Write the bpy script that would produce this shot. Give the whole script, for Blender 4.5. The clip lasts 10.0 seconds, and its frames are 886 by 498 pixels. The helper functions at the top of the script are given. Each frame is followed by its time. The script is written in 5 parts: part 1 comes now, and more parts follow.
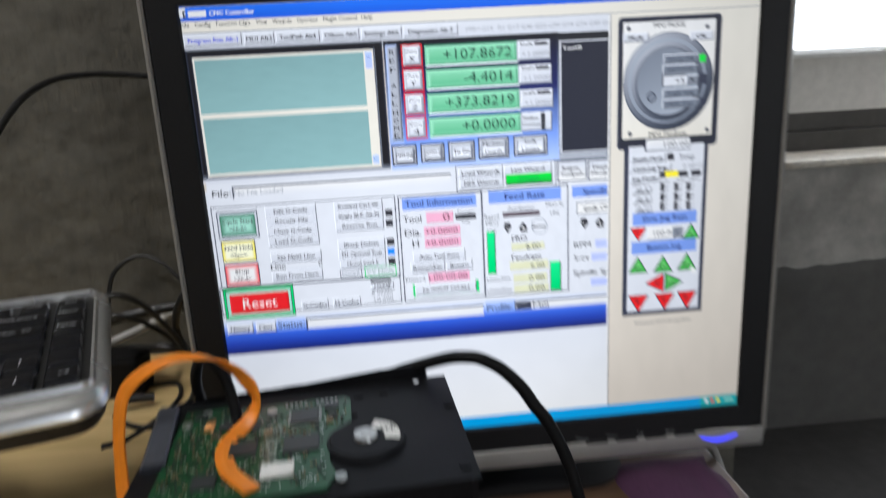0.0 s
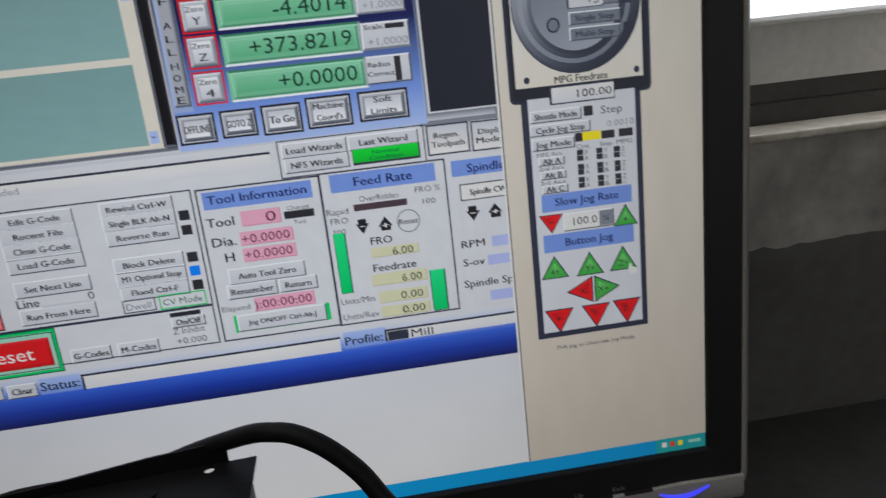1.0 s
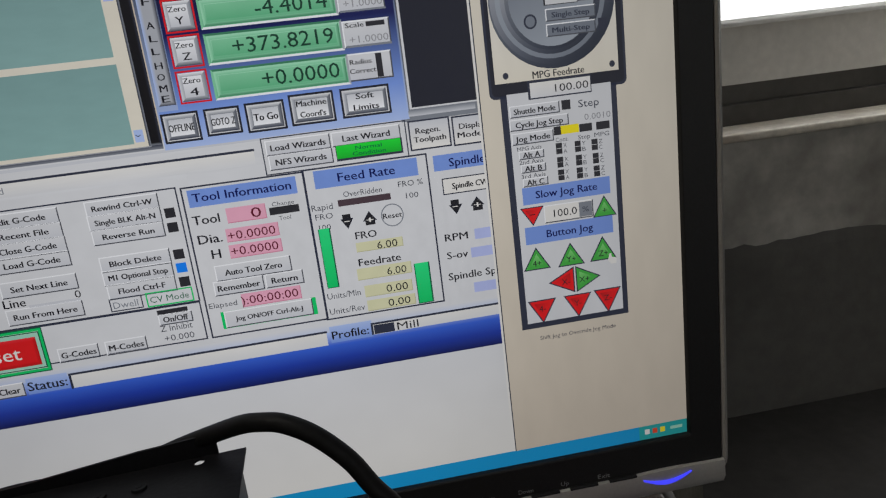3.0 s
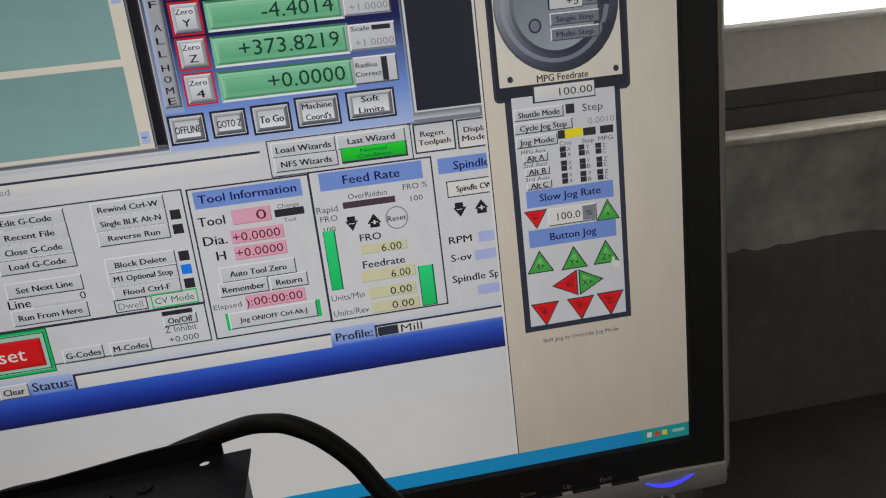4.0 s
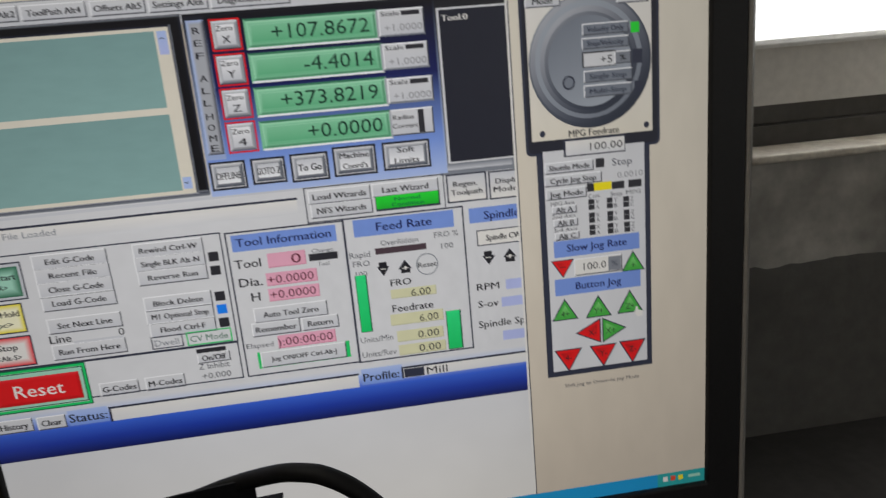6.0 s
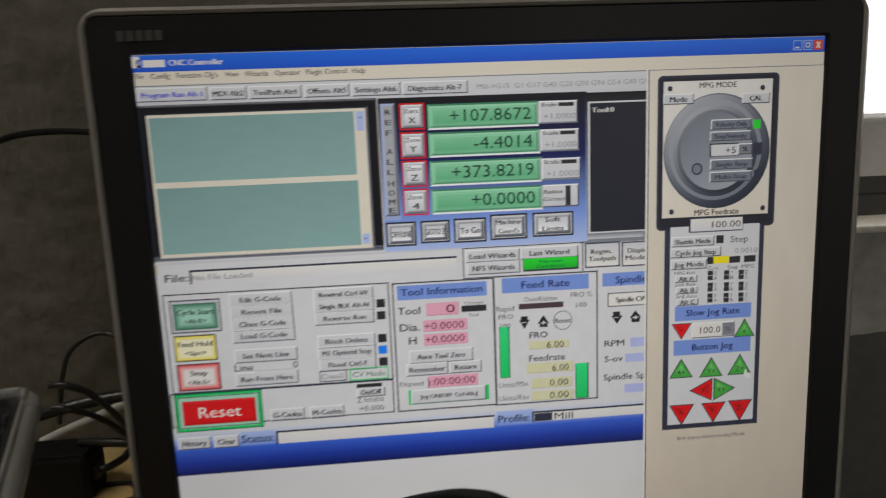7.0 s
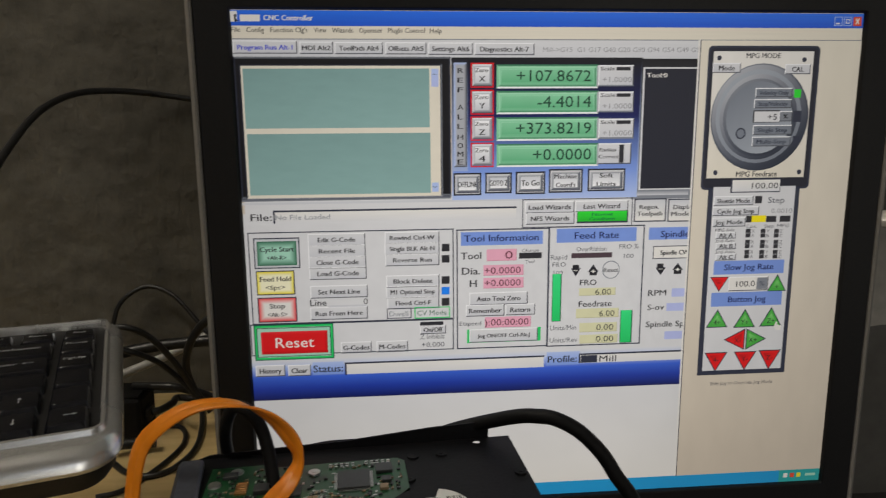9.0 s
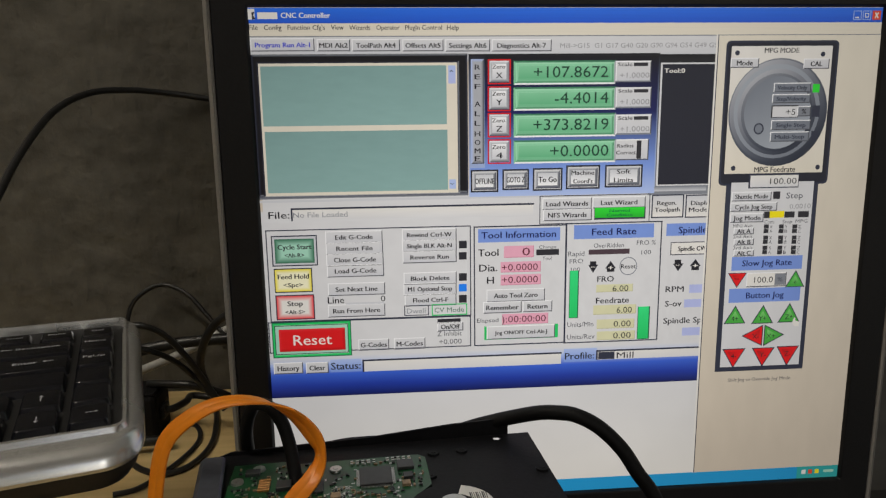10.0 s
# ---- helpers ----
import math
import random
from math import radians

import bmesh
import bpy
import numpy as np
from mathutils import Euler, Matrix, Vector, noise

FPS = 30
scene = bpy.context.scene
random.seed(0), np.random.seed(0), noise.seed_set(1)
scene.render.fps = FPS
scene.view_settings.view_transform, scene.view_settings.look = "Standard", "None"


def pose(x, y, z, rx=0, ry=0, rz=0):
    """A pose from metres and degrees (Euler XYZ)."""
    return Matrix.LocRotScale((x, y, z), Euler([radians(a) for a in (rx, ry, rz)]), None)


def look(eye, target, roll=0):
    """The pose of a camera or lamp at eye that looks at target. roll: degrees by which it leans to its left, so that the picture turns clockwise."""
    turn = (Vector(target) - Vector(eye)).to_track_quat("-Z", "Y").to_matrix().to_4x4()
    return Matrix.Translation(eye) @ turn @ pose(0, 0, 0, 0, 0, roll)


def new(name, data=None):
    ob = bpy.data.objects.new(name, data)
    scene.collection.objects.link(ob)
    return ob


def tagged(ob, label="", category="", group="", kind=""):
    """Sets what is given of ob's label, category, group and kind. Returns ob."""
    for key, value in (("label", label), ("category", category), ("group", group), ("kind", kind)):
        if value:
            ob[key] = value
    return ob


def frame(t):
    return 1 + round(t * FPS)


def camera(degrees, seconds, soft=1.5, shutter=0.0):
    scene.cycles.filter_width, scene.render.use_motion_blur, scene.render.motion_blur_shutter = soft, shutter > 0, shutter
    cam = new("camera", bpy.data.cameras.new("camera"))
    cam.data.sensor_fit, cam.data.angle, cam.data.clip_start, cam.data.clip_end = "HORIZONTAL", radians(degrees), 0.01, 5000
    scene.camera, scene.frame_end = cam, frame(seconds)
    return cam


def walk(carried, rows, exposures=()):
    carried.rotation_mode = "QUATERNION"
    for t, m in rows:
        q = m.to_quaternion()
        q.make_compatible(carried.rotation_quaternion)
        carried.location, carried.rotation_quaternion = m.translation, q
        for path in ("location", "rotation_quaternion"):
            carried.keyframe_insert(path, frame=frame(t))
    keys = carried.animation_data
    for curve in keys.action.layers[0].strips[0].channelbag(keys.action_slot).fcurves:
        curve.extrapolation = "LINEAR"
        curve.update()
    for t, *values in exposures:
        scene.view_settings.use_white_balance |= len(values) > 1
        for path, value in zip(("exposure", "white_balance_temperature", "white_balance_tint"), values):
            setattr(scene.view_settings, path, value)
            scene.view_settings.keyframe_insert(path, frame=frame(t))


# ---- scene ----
cam = camera(68.0, 10.0, soft=1.2, shutter=0.7)
PATH = [
    (0, (0.1118, -0.3988, 0.9425), (0.1462, 0.0850, 0.8208), -3.15),
    (0.2, (0.1085, -0.3703, 0.9557), (0.1415, 0.1160, 0.8440), -3.18),
    (0.3, (0.12, -0.353, 0.966), (0.215, 1.586, 0.485), -3.3),
    (0.5, (0.1446, -0.3095, 0.9543), (0.1778, 0.1772, 0.8445), -4.68),
    (0.7, (0.174, -0.283, 0.94), (0.309, 1.634, 0.386), -6.0),
    (1, (0.1884, -0.2840, 0.9103), (0.2344, 0.1984, 0.7871), -6.37),
    (1.5, (0.1927, -0.2880, 0.9072), (0.2485, 0.1932, 0.7835), -6.81),
    (2, (0.1892, -0.2900, 0.9074), (0.2465, 0.1913, 0.7845), -7.04),
    (2.5, (0.1881, -0.2903, 0.9063), (0.2458, 0.1913, 0.7847), -7.12),
    (4, (0.1851, -0.2913, 0.9066), (0.2442, 0.1909, 0.7882), -6.80),
    (4.5, (0.1833, -0.2917, 0.9058), (0.2438, 0.1906, 0.7891), -6.71),
    (5, (0.1823, -0.2909, 0.9054), (0.2434, 0.1914, 0.7883), -6.65),
    (5.2, (0.1826, -0.2908, 0.9079), (0.2432, 0.1906, 0.7874), -6.56),
    (6.3, (0.1684, -0.2936, 0.9346), (0.2177, 0.1903, 0.8189), -4.08),
    (6.5, (0.1534, -0.3054, 0.9368), (0.2000, 0.1853, 0.8529), -3.49),
    (6.6, (0.145, -0.308, 0.947), (0.321, 1.655, 0.61), -3.2),
    (7, (0.1140, -0.3253, 0.9460), (0.1544, 0.1667, 0.8666), -2.29),
    (7.5, (0.1016, -0.3370, 0.9346), (0.1436, 0.1546, 0.8535), -1.69),
    (8, (0.0980, -0.3409, 0.9338), (0.1427, 0.1507, 0.8543), -1.53),
    (8.5, (0.0908, -0.3460, 0.9360), (0.1320, 0.1456, 0.8550), -1.17),
    (9, (0.0776, -0.3546, 0.9296), (0.1177, 0.1361, 0.8426), -0.49),
    (9.5, (0.0705, -0.3539, 0.9328), (0.1061, 0.1368, 0.8435), -0.28),
    (10, (0.0711, -0.3541, 0.9290), (0.1071, 0.1367, 0.8407), -0.80),
]
EXPOSURES = [(0.0, 0.36, 5850, 10), (0.5, -0.08, 6000, 10), (1.0, -0.45, 6100, 10), (2.0, -0.52, 6220, 10), (2.5, -0.54, 6270, 10), (4.5, -0.54, 6520, 10), (5.2, -0.54, 6520, 10), (6.5, -0.48, 6550, 10), (7.5, -0.5, 6750, 10), (9.0, -0.36, 6800, 10), (10.0, -0.29, 6800, 10)]
walk(cam, [(t, look(eye, target, roll)) for t, eye, target, roll in PATH], EXPOSURES)

# ---- daylight: sky through the far window, fill from an added opening behind ----
world = bpy.data.worlds.new("sky")
scene.world = world
world.use_nodes = True
wn = world.node_tree.nodes
sky = wn.new("ShaderNodeTexSky")
sky.sky_type = "NISHITA"
sky.sun_disc = False
sky.sun_elevation = radians(40)
sky.sun_rotation = radians(200)
wn["Background"].inputs["Strength"].default_value = 0.12
world.node_tree.links.new(sky.outputs[0], wn["Background"].inputs["Color"])


def area_lamp(name, m, sx, sy, power, colour):
    data = bpy.data.lights.new(name, "AREA")
    data.shape, data.size, data.size_y, data.energy, data.color = "RECTANGLE", sx, sy, power, colour
    ob = new(name, data)
    ob.matrix_world = m
    return ob


# the lamp sends its light along its own -z
area_lamp("window_daylight", look((1.9, 1.60, 1.75), (1.5, 1.15, 0.6)), 2.4, 0.7, 26, (1.0, 0.97, 0.93))
# fill light behind the viewer, added in an unseen opening of the back wall
area_lamp("added_fill_light", look((1.5, -2.95, 1.15), (0.7, 0.9, 0.8)), 0.6, 1.5, 9, (1.0, 0.95, 0.88))

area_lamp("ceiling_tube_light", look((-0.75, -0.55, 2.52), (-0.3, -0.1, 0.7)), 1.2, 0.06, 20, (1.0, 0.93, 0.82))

# ---- materials ----
def mat(name, base, rough=0.5, metal=0.0, grain=60.0, vary=0.12, bump=0.0, stain=0.0, stain_scale=4.0, stain_col=None, coat=0.0, bump_scale=None, spread=0.06):
    """A procedural surface: base colour varied at two scales, with uneven roughness and fine relief."""
    m = bpy.data.materials.new(name)
    m.use_nodes = True
    n, l = m.node_tree.nodes, m.node_tree.links
    b = n["Principled BSDF"]
    b.inputs["Metallic"].default_value = metal
    b.inputs["Coat Weight"].default_value = coat
    co = n.new("ShaderNodeTexCoord")
    fine = n.new("ShaderNodeTexNoise")
    fine.inputs["Scale"].default_value, fine.inputs["Detail"].default_value = grain, 6.0
    big = n.new("ShaderNodeTexNoise")
    big.inputs["Scale"].default_value, big.inputs["Detail"].default_value = stain_scale, 5.0
    for t in (fine, big):
        l.new(co.outputs["Object"], t.inputs["Vector"])
    ramp = n.new("ShaderNodeMapRange")
    ramp.inputs["From Min"].default_value, ramp.inputs["From Max"].default_value = 0.3, 0.7
    ramp.inputs["To Min"].default_value, ramp.inputs["To Max"].default_value = 1.0 - vary, 1.0 + vary
    l.new(fine.outputs["Fac"], ramp.inputs["Value"])
    mul = n.new("ShaderNodeMix")
    mul.data_type, mul.blend_type = "RGBA", "MULTIPLY"
    mul.inputs["Factor"].default_value = 1.0
    mul.inputs["A"].default_value = (*base, 1.0)
    l.new(ramp.outputs["Result"], mul.inputs["B"])
    out = mul.outputs["Result"]
    if stain:
        sr = n.new("ShaderNodeMapRange")
        sr.inputs["From Min"].default_value, sr.inputs["From Max"].default_value = 0.45, 0.72
        sr.inputs["To Max"].default_value = stain
        l.new(big.outputs["Fac"], sr.inputs["Value"])
        mix = n.new("ShaderNodeMix")
        mix.data_type = "RGBA"
        l.new(sr.outputs["Result"], mix.inputs["Factor"])
        l.new(out, mix.inputs["A"])
        mix.inputs["B"].default_value = (*(stain_col or tuple(c * 0.45 for c in base)), 1.0)
        out = mix.outputs["Result"]
    l.new(out, b.inputs["Base Color"])
    rr = n.new("ShaderNodeMapRange")
    rr.inputs["From Min"].default_value, rr.inputs["From Max"].default_value = 0.3, 0.7
    rr.inputs["To Min"].default_value, rr.inputs["To Max"].default_value = max(0.02, rough - spread), min(1.0, rough + spread)
    l.new(big.outputs["Fac"], rr.inputs["Value"])
    l.new(rr.outputs["Result"], b.inputs["Roughness"])
    if bump:
        tex = n.new("ShaderNodeTexNoise")
        tex.inputs["Scale"].default_value, tex.inputs["Detail"].default_value = bump_scale or grain, 8.0
        l.new(co.outputs["Object"], tex.inputs["Vector"])
        bp = n.new("ShaderNodeBump")
        bp.inputs["Strength"].default_value, bp.inputs["Distance"].default_value = 1.0, bump
        l.new(tex.outputs["Fac"], bp.inputs["Height"])
        l.new(bp.outputs["Normal"], b.inputs["Normal"])
    return m


def wood(name, light, dark, along=(1.0, 14.0, 14.0), rough=0.5):
    m = mat(name, light, rough, grain=180.0, vary=0.08, bump=0.0002)
    n, l = m.node_tree.nodes, m.node_tree.links
    co, mp, nz = n.new("ShaderNodeTexCoord"), n.new("ShaderNodeMapping"), n.new("ShaderNodeTexNoise")
    mp.inputs["Scale"].default_value = along
    nz.inputs["Scale"].default_value, nz.inputs["Detail"].default_value, nz.inputs["Distortion"].default_value = 5.0, 8.0, 0.6
    l.new(co.outputs["Object"], mp.inputs["Vector"])
    l.new(mp.outputs["Vector"], nz.inputs["Vector"])
    cr = n.new("ShaderNodeValToRGB")
    cr.color_ramp.elements[0].position, cr.color_ramp.elements[0].color = 0.35, (*dark, 1)
    cr.color_ramp.elements[1].position, cr.color_ramp.elements[1].color = 0.62, (*light, 1)
    l.new(nz.outputs["Fac"], cr.inputs["Fac"])
    l.new(cr.outputs["Color"], n["Principled BSDF"].inputs["Base Color"])
    return m


M_PLASTER = mat("rough_cement_plaster", (0.102, 0.095, 0.078), 0.85, grain=45, vary=0.22, bump=0.010, bump_scale=22, stain=0.5, stain_scale=3.5)
pn_, pl_ = M_PLASTER.node_tree.nodes, M_PLASTER.node_tree.links
# trowel scratches: stretched slanting noise laid over the lumps
sc_, sm_, st_, sb_ = pn_.new("ShaderNodeTexCoord"), pn_.new("ShaderNodeMapping"), pn_.new("ShaderNodeTexNoise"), pn_.new("ShaderNodeBump")
sm_.inputs["Rotation"].default_value, sm_.inputs["Scale"].default_value = (0, radians(35), 0), (60, 10, 9)
st_.inputs["Scale"].default_value, st_.inputs["Detail"].default_value = 2.0, 9.0
sb_.inputs["Strength"].default_value, sb_.inputs["Distance"].default_value = 0.7, 0.003
pl_.new(sc_.outputs["Object"], sm_.inputs["Vector"])
pl_.new(sm_.outputs["Vector"], st_.inputs["Vector"])
pl_.new(st_.outputs["Fac"], sb_.inputs["Height"])
first_ = pn_["Principled BSDF"].inputs["Normal"].links[0].from_socket
pl_.new(first_, sb_.inputs["Normal"])
pl_.new(sb_.outputs["Normal"], pn_["Principled BSDF"].inputs["Normal"])
# foot and dado tones differ partly to carry the light fading down the wall
M_FARWALL = mat("shade_darkened_cement", (0.125, 0.12, 0.11), 0.55, grain=30, vary=0.1, bump=0.001, stain=0.75, stain_scale=2.2, stain_col=(0.045, 0.042, 0.038))
M_DADO = mat("worn_grey_cement", (0.50, 0.48, 0.44), 0.55, grain=30, vary=0.14, bump=0.004, bump_scale=7, stain=0.85, stain_scale=4.5, stain_col=(0.17, 0.16, 0.145))
# step and recess are set darker than the wall band above them
M_STEP = mat("dark_grey_step", (0.17, 0.16, 0.145), 0.55, grain=40, vary=0.08, bump=0.0006, stain=0.5, stain_scale=4)
M_RECESS = mat("dark_cement", (0.07, 0.066, 0.06), 0.6, grain=40, vary=0.12, bump=0.0006, stain=0.5, stain_scale=6)
M_BAND = mat("grey_painted_wall", (0.74, 0.72, 0.68), 0.6, grain=40, vary=0.06, bump=0.0006, stain=0.3, stain_scale=3)
M_LEDGE = mat("worn_stone_ledge", (0.80, 0.75, 0.65), 0.4, grain=60, vary=0.15, bump=0.001, stain=0.5, stain_scale=9, stain_col=(0.3, 0.2, 0.12))
M_WHITE = mat("white_window_paint", (0.8, 0.8, 0.78), 0.4, grain=50, vary=0.05)
M_CEIL = mat("ceiling_whitewash", (0.6, 0.58, 0.54), 0.8, grain=20, vary=0.08, stain=0.3)
M_FLOOR = mat("cement_floor", (0.035, 0.033, 0.03), 0.7, grain=30, vary=0.2, bump=0.001, stain=0.5)
M_PLY = wood("pale_plywood", (0.62, 0.46, 0.22), (0.50, 0.36, 0.16), (1.0, 10.0, 10.0))
M_DESK = wood("dark_brown_desk", (0.10, 0.055, 0.03), (0.055, 0.03, 0.018), (1.0, 12.0, 12.0))
M_BEZEL = mat("black_matte_bezel", (0.008, 0.008, 0.009), 0.5, grain=900, vary=0.2, bump=0.00003)
M_RIM = mat("grey_plastic_shell", (0.235, 0.225, 0.21), 0.38, grain=600, vary=0.08, bump=0.00003)
M_STRIP = mat("silver_plastic_strip", (0.42, 0.41, 0.39), 0.32, metal=0.3, grain=600, vary=0.05)
M_BLACK = mat("black_rubber_cable", (0.012, 0.012, 0.012), 0.38, grain=400, vary=0.3, bump=0.00008)
M_LEAD = mat("dull_black_jacket", (0.005, 0.005, 0.0055), 0.58, grain=400, vary=0.3, bump=0.00006)
M_GREYCABLE = mat("grey_cable", (0.38, 0.37, 0.35), 0.5, grain=300, vary=0.1)
M_LETTER = mat("printed_grey_legend", (0.22, 0.22, 0.23), 0.6)

M_BEZEL.node_tree.nodes["Principled BSDF"].inputs["Specular IOR Level"].default_value = 0.3

M_LEAD.node_tree.nodes["Principled BSDF"].inputs["Specular IOR Level"].default_value = 0.2
# ---- helpers for the things ----
def P(u, v, w):
    """World place from millimetres right of, below and behind the display's upper left corner."""
    return Vector((u / 1000, w / 1000, 0.99 - v / 1000))


def part(name, bm, material, parent=None, label="", smooth=0.0):
    me = bpy.data.meshes.new(name)
    bmesh.ops.recalc_face_normals(bm, faces=bm.faces[:])
    bm.to_mesh(me)
    bm.free()
    for m in material if isinstance(material, (list, tuple)) else [material]:
        me.materials.append(m)
    if smooth:
        me.shade_smooth()
        me.set_sharp_from_angle(angle=radians(smooth))
    ob = new(name, me)
    if parent:
        ob.parent = parent
    if label:
        tagged(ob, label)
    return ob


def thing(name, at, label, category, group="", kind=""):
    ob = new(name)
    ob.location = at
    ob.empty_display_size = 0.02
    return tagged(ob, label, category, group, kind)


def box(bm, lo, hi, bevel=0.0, seg=2, m=None, index=0):
    """A box between two corners, its edges rounded."""
    c, s = [(a + b) / 2 for a, b in zip(lo, hi)], [abs(b - a) for a, b in zip(lo, hi)]
    made = bmesh.ops.create_cube(bm, size=1.0, matrix=Matrix.Translation(c) @ Matrix.Diagonal((*s, 1)))
    vs = made["verts"]
    if bevel:
        es = list({e for v in vs for e in v.link_edges})
        r = bmesh.ops.bevel(bm, geom=es, offset=min(bevel, min(s) * 0.49), segments=seg, affect="EDGES", profile=0.5)
        vs = list({v for f in r["faces"] for v in f.verts} | {v for v in vs if v.is_valid})
    for f in {f for v in vs for f in v.link_faces}:
        f.material_index = index
    if m:
        bmesh.ops.transform(bm, matrix=m, verts=vs)
    return vs


def solid(name, lo, hi, material, parent=None, bevel=0.0, label="", seg=2):
    bm = bmesh.new()
    box(bm, lo, hi, bevel, seg)
    return part(name, bm, material, parent, label)


def loft(bm, loops, cap_start=False, cap_end=False, closed=True):
    """Skin between loops with equal counts of points."""
    rows = [[bm.verts.new(p) for p in loop] for loop in loops]
    n = len(rows[0])
    for a, b in zip(rows, rows[1:]):
        for i in range(n if closed else n - 1):
            j = (i + 1) % n
            bm.faces.new((a[i], a[j], b[j], b[i]))
    if cap_start:
        bm.faces.new(rows[0])
    if cap_end:
        bm.faces.new(rows[-1])
    return rows


def rr(u0, v0, u1, v1, r, n=5):
    """Corner points of a rounded rectangle, in its plane."""
    out = []
    for cx, cy, a0 in ((u1 - r, v0 + r, -90), (u1 - r, v1 - r, 0), (u0 + r, v1 - r, 90), (u0 + r, v0 + r, 180)):
        for k in range(n + 1):
            a = radians(a0 + 90 * k / n)
            out.append((cx + r * math.cos(a), cy + r * math.sin(a)))
    return out


def smooth_path(pts, per=8):
    """Points of a Catmull-Rom curve through the given ones."""
    q = [Vector(p) for p in pts]
    q = [2 * q[0] - q[1]] + q + [2 * q[-1] - q[-2]]
    out = []
    for i in range(1, len(q) - 2):
        a, b, c, d = q[i - 1 : i + 3]
        for k in range(per):
            t = k / per
            out.append(0.5 * (2 * b + (c - a) * t + (2 * a - 5 * b + 4 * c - d) * t * t + (3 * b - a - 3 * c + d) * t ** 3))
    out.append(q[-2])
    return out


def sweep(bm, pts, profile, up=Vector((0, 0, 1)), twist=None):
    """A closed profile (list of 2D points) carried along the points."""
    loops, side = [], None
    for i, p in enumerate(pts):
        d = (pts[min(i + 1, len(pts) - 1)] - pts[max(i - 1, 0)]).normalized()
        if side is None:
            side = d.cross(up)
            side = side.normalized() if side.length > 1e-4 else d.orthogonal().normalized()
        side = (side - side.dot(d) * d).normalized()
        s2, n2 = side, side.cross(d)
        if twist:
            a = twist(i / (len(pts) - 1))
            s2, n2 = side * math.cos(a) + n2 * math.sin(a), n2 * math.cos(a) - side * math.sin(a)
        loops.append([p + s2 * x + n2 * y for x, y in profile])
    loft(bm, loops, True, True)


def ring(r, n=12):
    return [(r * math.cos(2 * math.pi * k / n), r * math.sin(2 * math.pi * k / n)) for k in range(n)]


def cable(name, pts, r, material, label, per=10, kind_of="cable", n=12):
    bm = bmesh.new()
    sweep(bm, smooth_path([P(*p) for p in pts], per), ring(r / 1000, n))
    ob = part(name, bm, material, None, label, smooth=60)
    return tagged(ob, label, kind_of)


def tube(bm, centre, axis, r0, r1, h, n=24, index=0):
    """A capped cone or cylinder that starts at centre and runs h along axis."""
    m = Matrix.Translation(Vector(centre)) @ Vector(axis).to_track_quat("Z", "Y").to_matrix().to_4x4() @ Matrix.Translation((0, 0, h / 2))
    made = bmesh.ops.create_cone(bm, cap_ends=True, segments=n, radius1=r0, radius2=r1, depth=h, matrix=m)
    for f in {f for v in made["verts"] for f in v.link_faces}:
        f.material_index = index
    return made["verts"]


# ---- the room ----
def slab(name, lo, hi, material, label):
    ob = solid(name, lo, hi, material)
    return tagged(ob, label, "wall" if "wall" in name else name.split("_")[0], "", "structure")


# near pier of rough plaster, close behind the display; the far wall carries the window
slab("wall_near", (-2.6, 0.30, 0.0), (0.51, 1.62, 2.9), M_PLASTER, "rough grey-brown cement plaster wall with scratches")
# uneven plaster edge; the dark tone below it holds the shade towards the floor
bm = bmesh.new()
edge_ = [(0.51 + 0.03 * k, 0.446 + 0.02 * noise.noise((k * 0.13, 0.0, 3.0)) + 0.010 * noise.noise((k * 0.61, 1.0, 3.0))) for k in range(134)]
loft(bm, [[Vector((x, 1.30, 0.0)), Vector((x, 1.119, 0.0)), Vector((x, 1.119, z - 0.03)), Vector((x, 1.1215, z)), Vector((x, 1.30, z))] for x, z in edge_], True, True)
tagged(part("wall_far_dark_foot", bm, M_FARWALL), "stained cement foot of the wall, darkened to carry the shade", "wall", "", "structure")
slab("wall_far_below", (0.51, 1.122, 0.0), (4.5, 1.62, 0.6995), M_DADO, "grey worn cement wall below a pale ledge")
bm = bmesh.new()
box(bm, (0.512, 1.092, 0.700), (4.498, 1.268, 0.7195), 0.007, 4)
tagged(part("ledge", bm, M_LEDGE, None, smooth=40), "worn pale stone ledge with rust-brown stains", "ledge", "", "structure")
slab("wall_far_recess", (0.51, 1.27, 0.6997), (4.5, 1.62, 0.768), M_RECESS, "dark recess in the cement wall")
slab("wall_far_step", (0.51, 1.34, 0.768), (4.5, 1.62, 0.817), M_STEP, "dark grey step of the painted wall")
slab("wall_far_band", (0.51, 1.30, 0.817), (4.5, 1.62, 0.957), M_BAND, "grey painted wall under the window")
slab("window_sill", (0.51, 1.292, 0.957), (4.5, 1.62, 0.966), M_WHITE, "white painted window sill in bright daylight")
slab("wall_far_above", (0.51, 1.38, 2.3), (4.5, 1.62, 2.9), M_BAND, "grey painted wall above the window")
slab("wall_right", (4.5, -3.2, 0.0), (4.65, 1.62, 2.9), M_BAND, "grey painted side wall")
slab("wall_left", (-2.75, -3.2, 0.0), (-2.6, 1.62, 2.9), M_PLASTER, "grey cement side wall")
# the gap in this unseen back wall is added for the fill light
slab("wall_back_west", (-2.6, -3.2, 0.0), (0.95, -3.05, 2.9), M_BAND, "grey painted back wall beside the added opening")
slab("wall_back_east", (2.05, -3.2, 0.0), (4.5, -3.05, 2.9), M_BAND, "grey painted back wall")
slab("wall_back_lintel", (0.95, -3.2, 2.1), (2.05, -3.05, 2.9), M_BAND, "grey painted wall over the added opening")
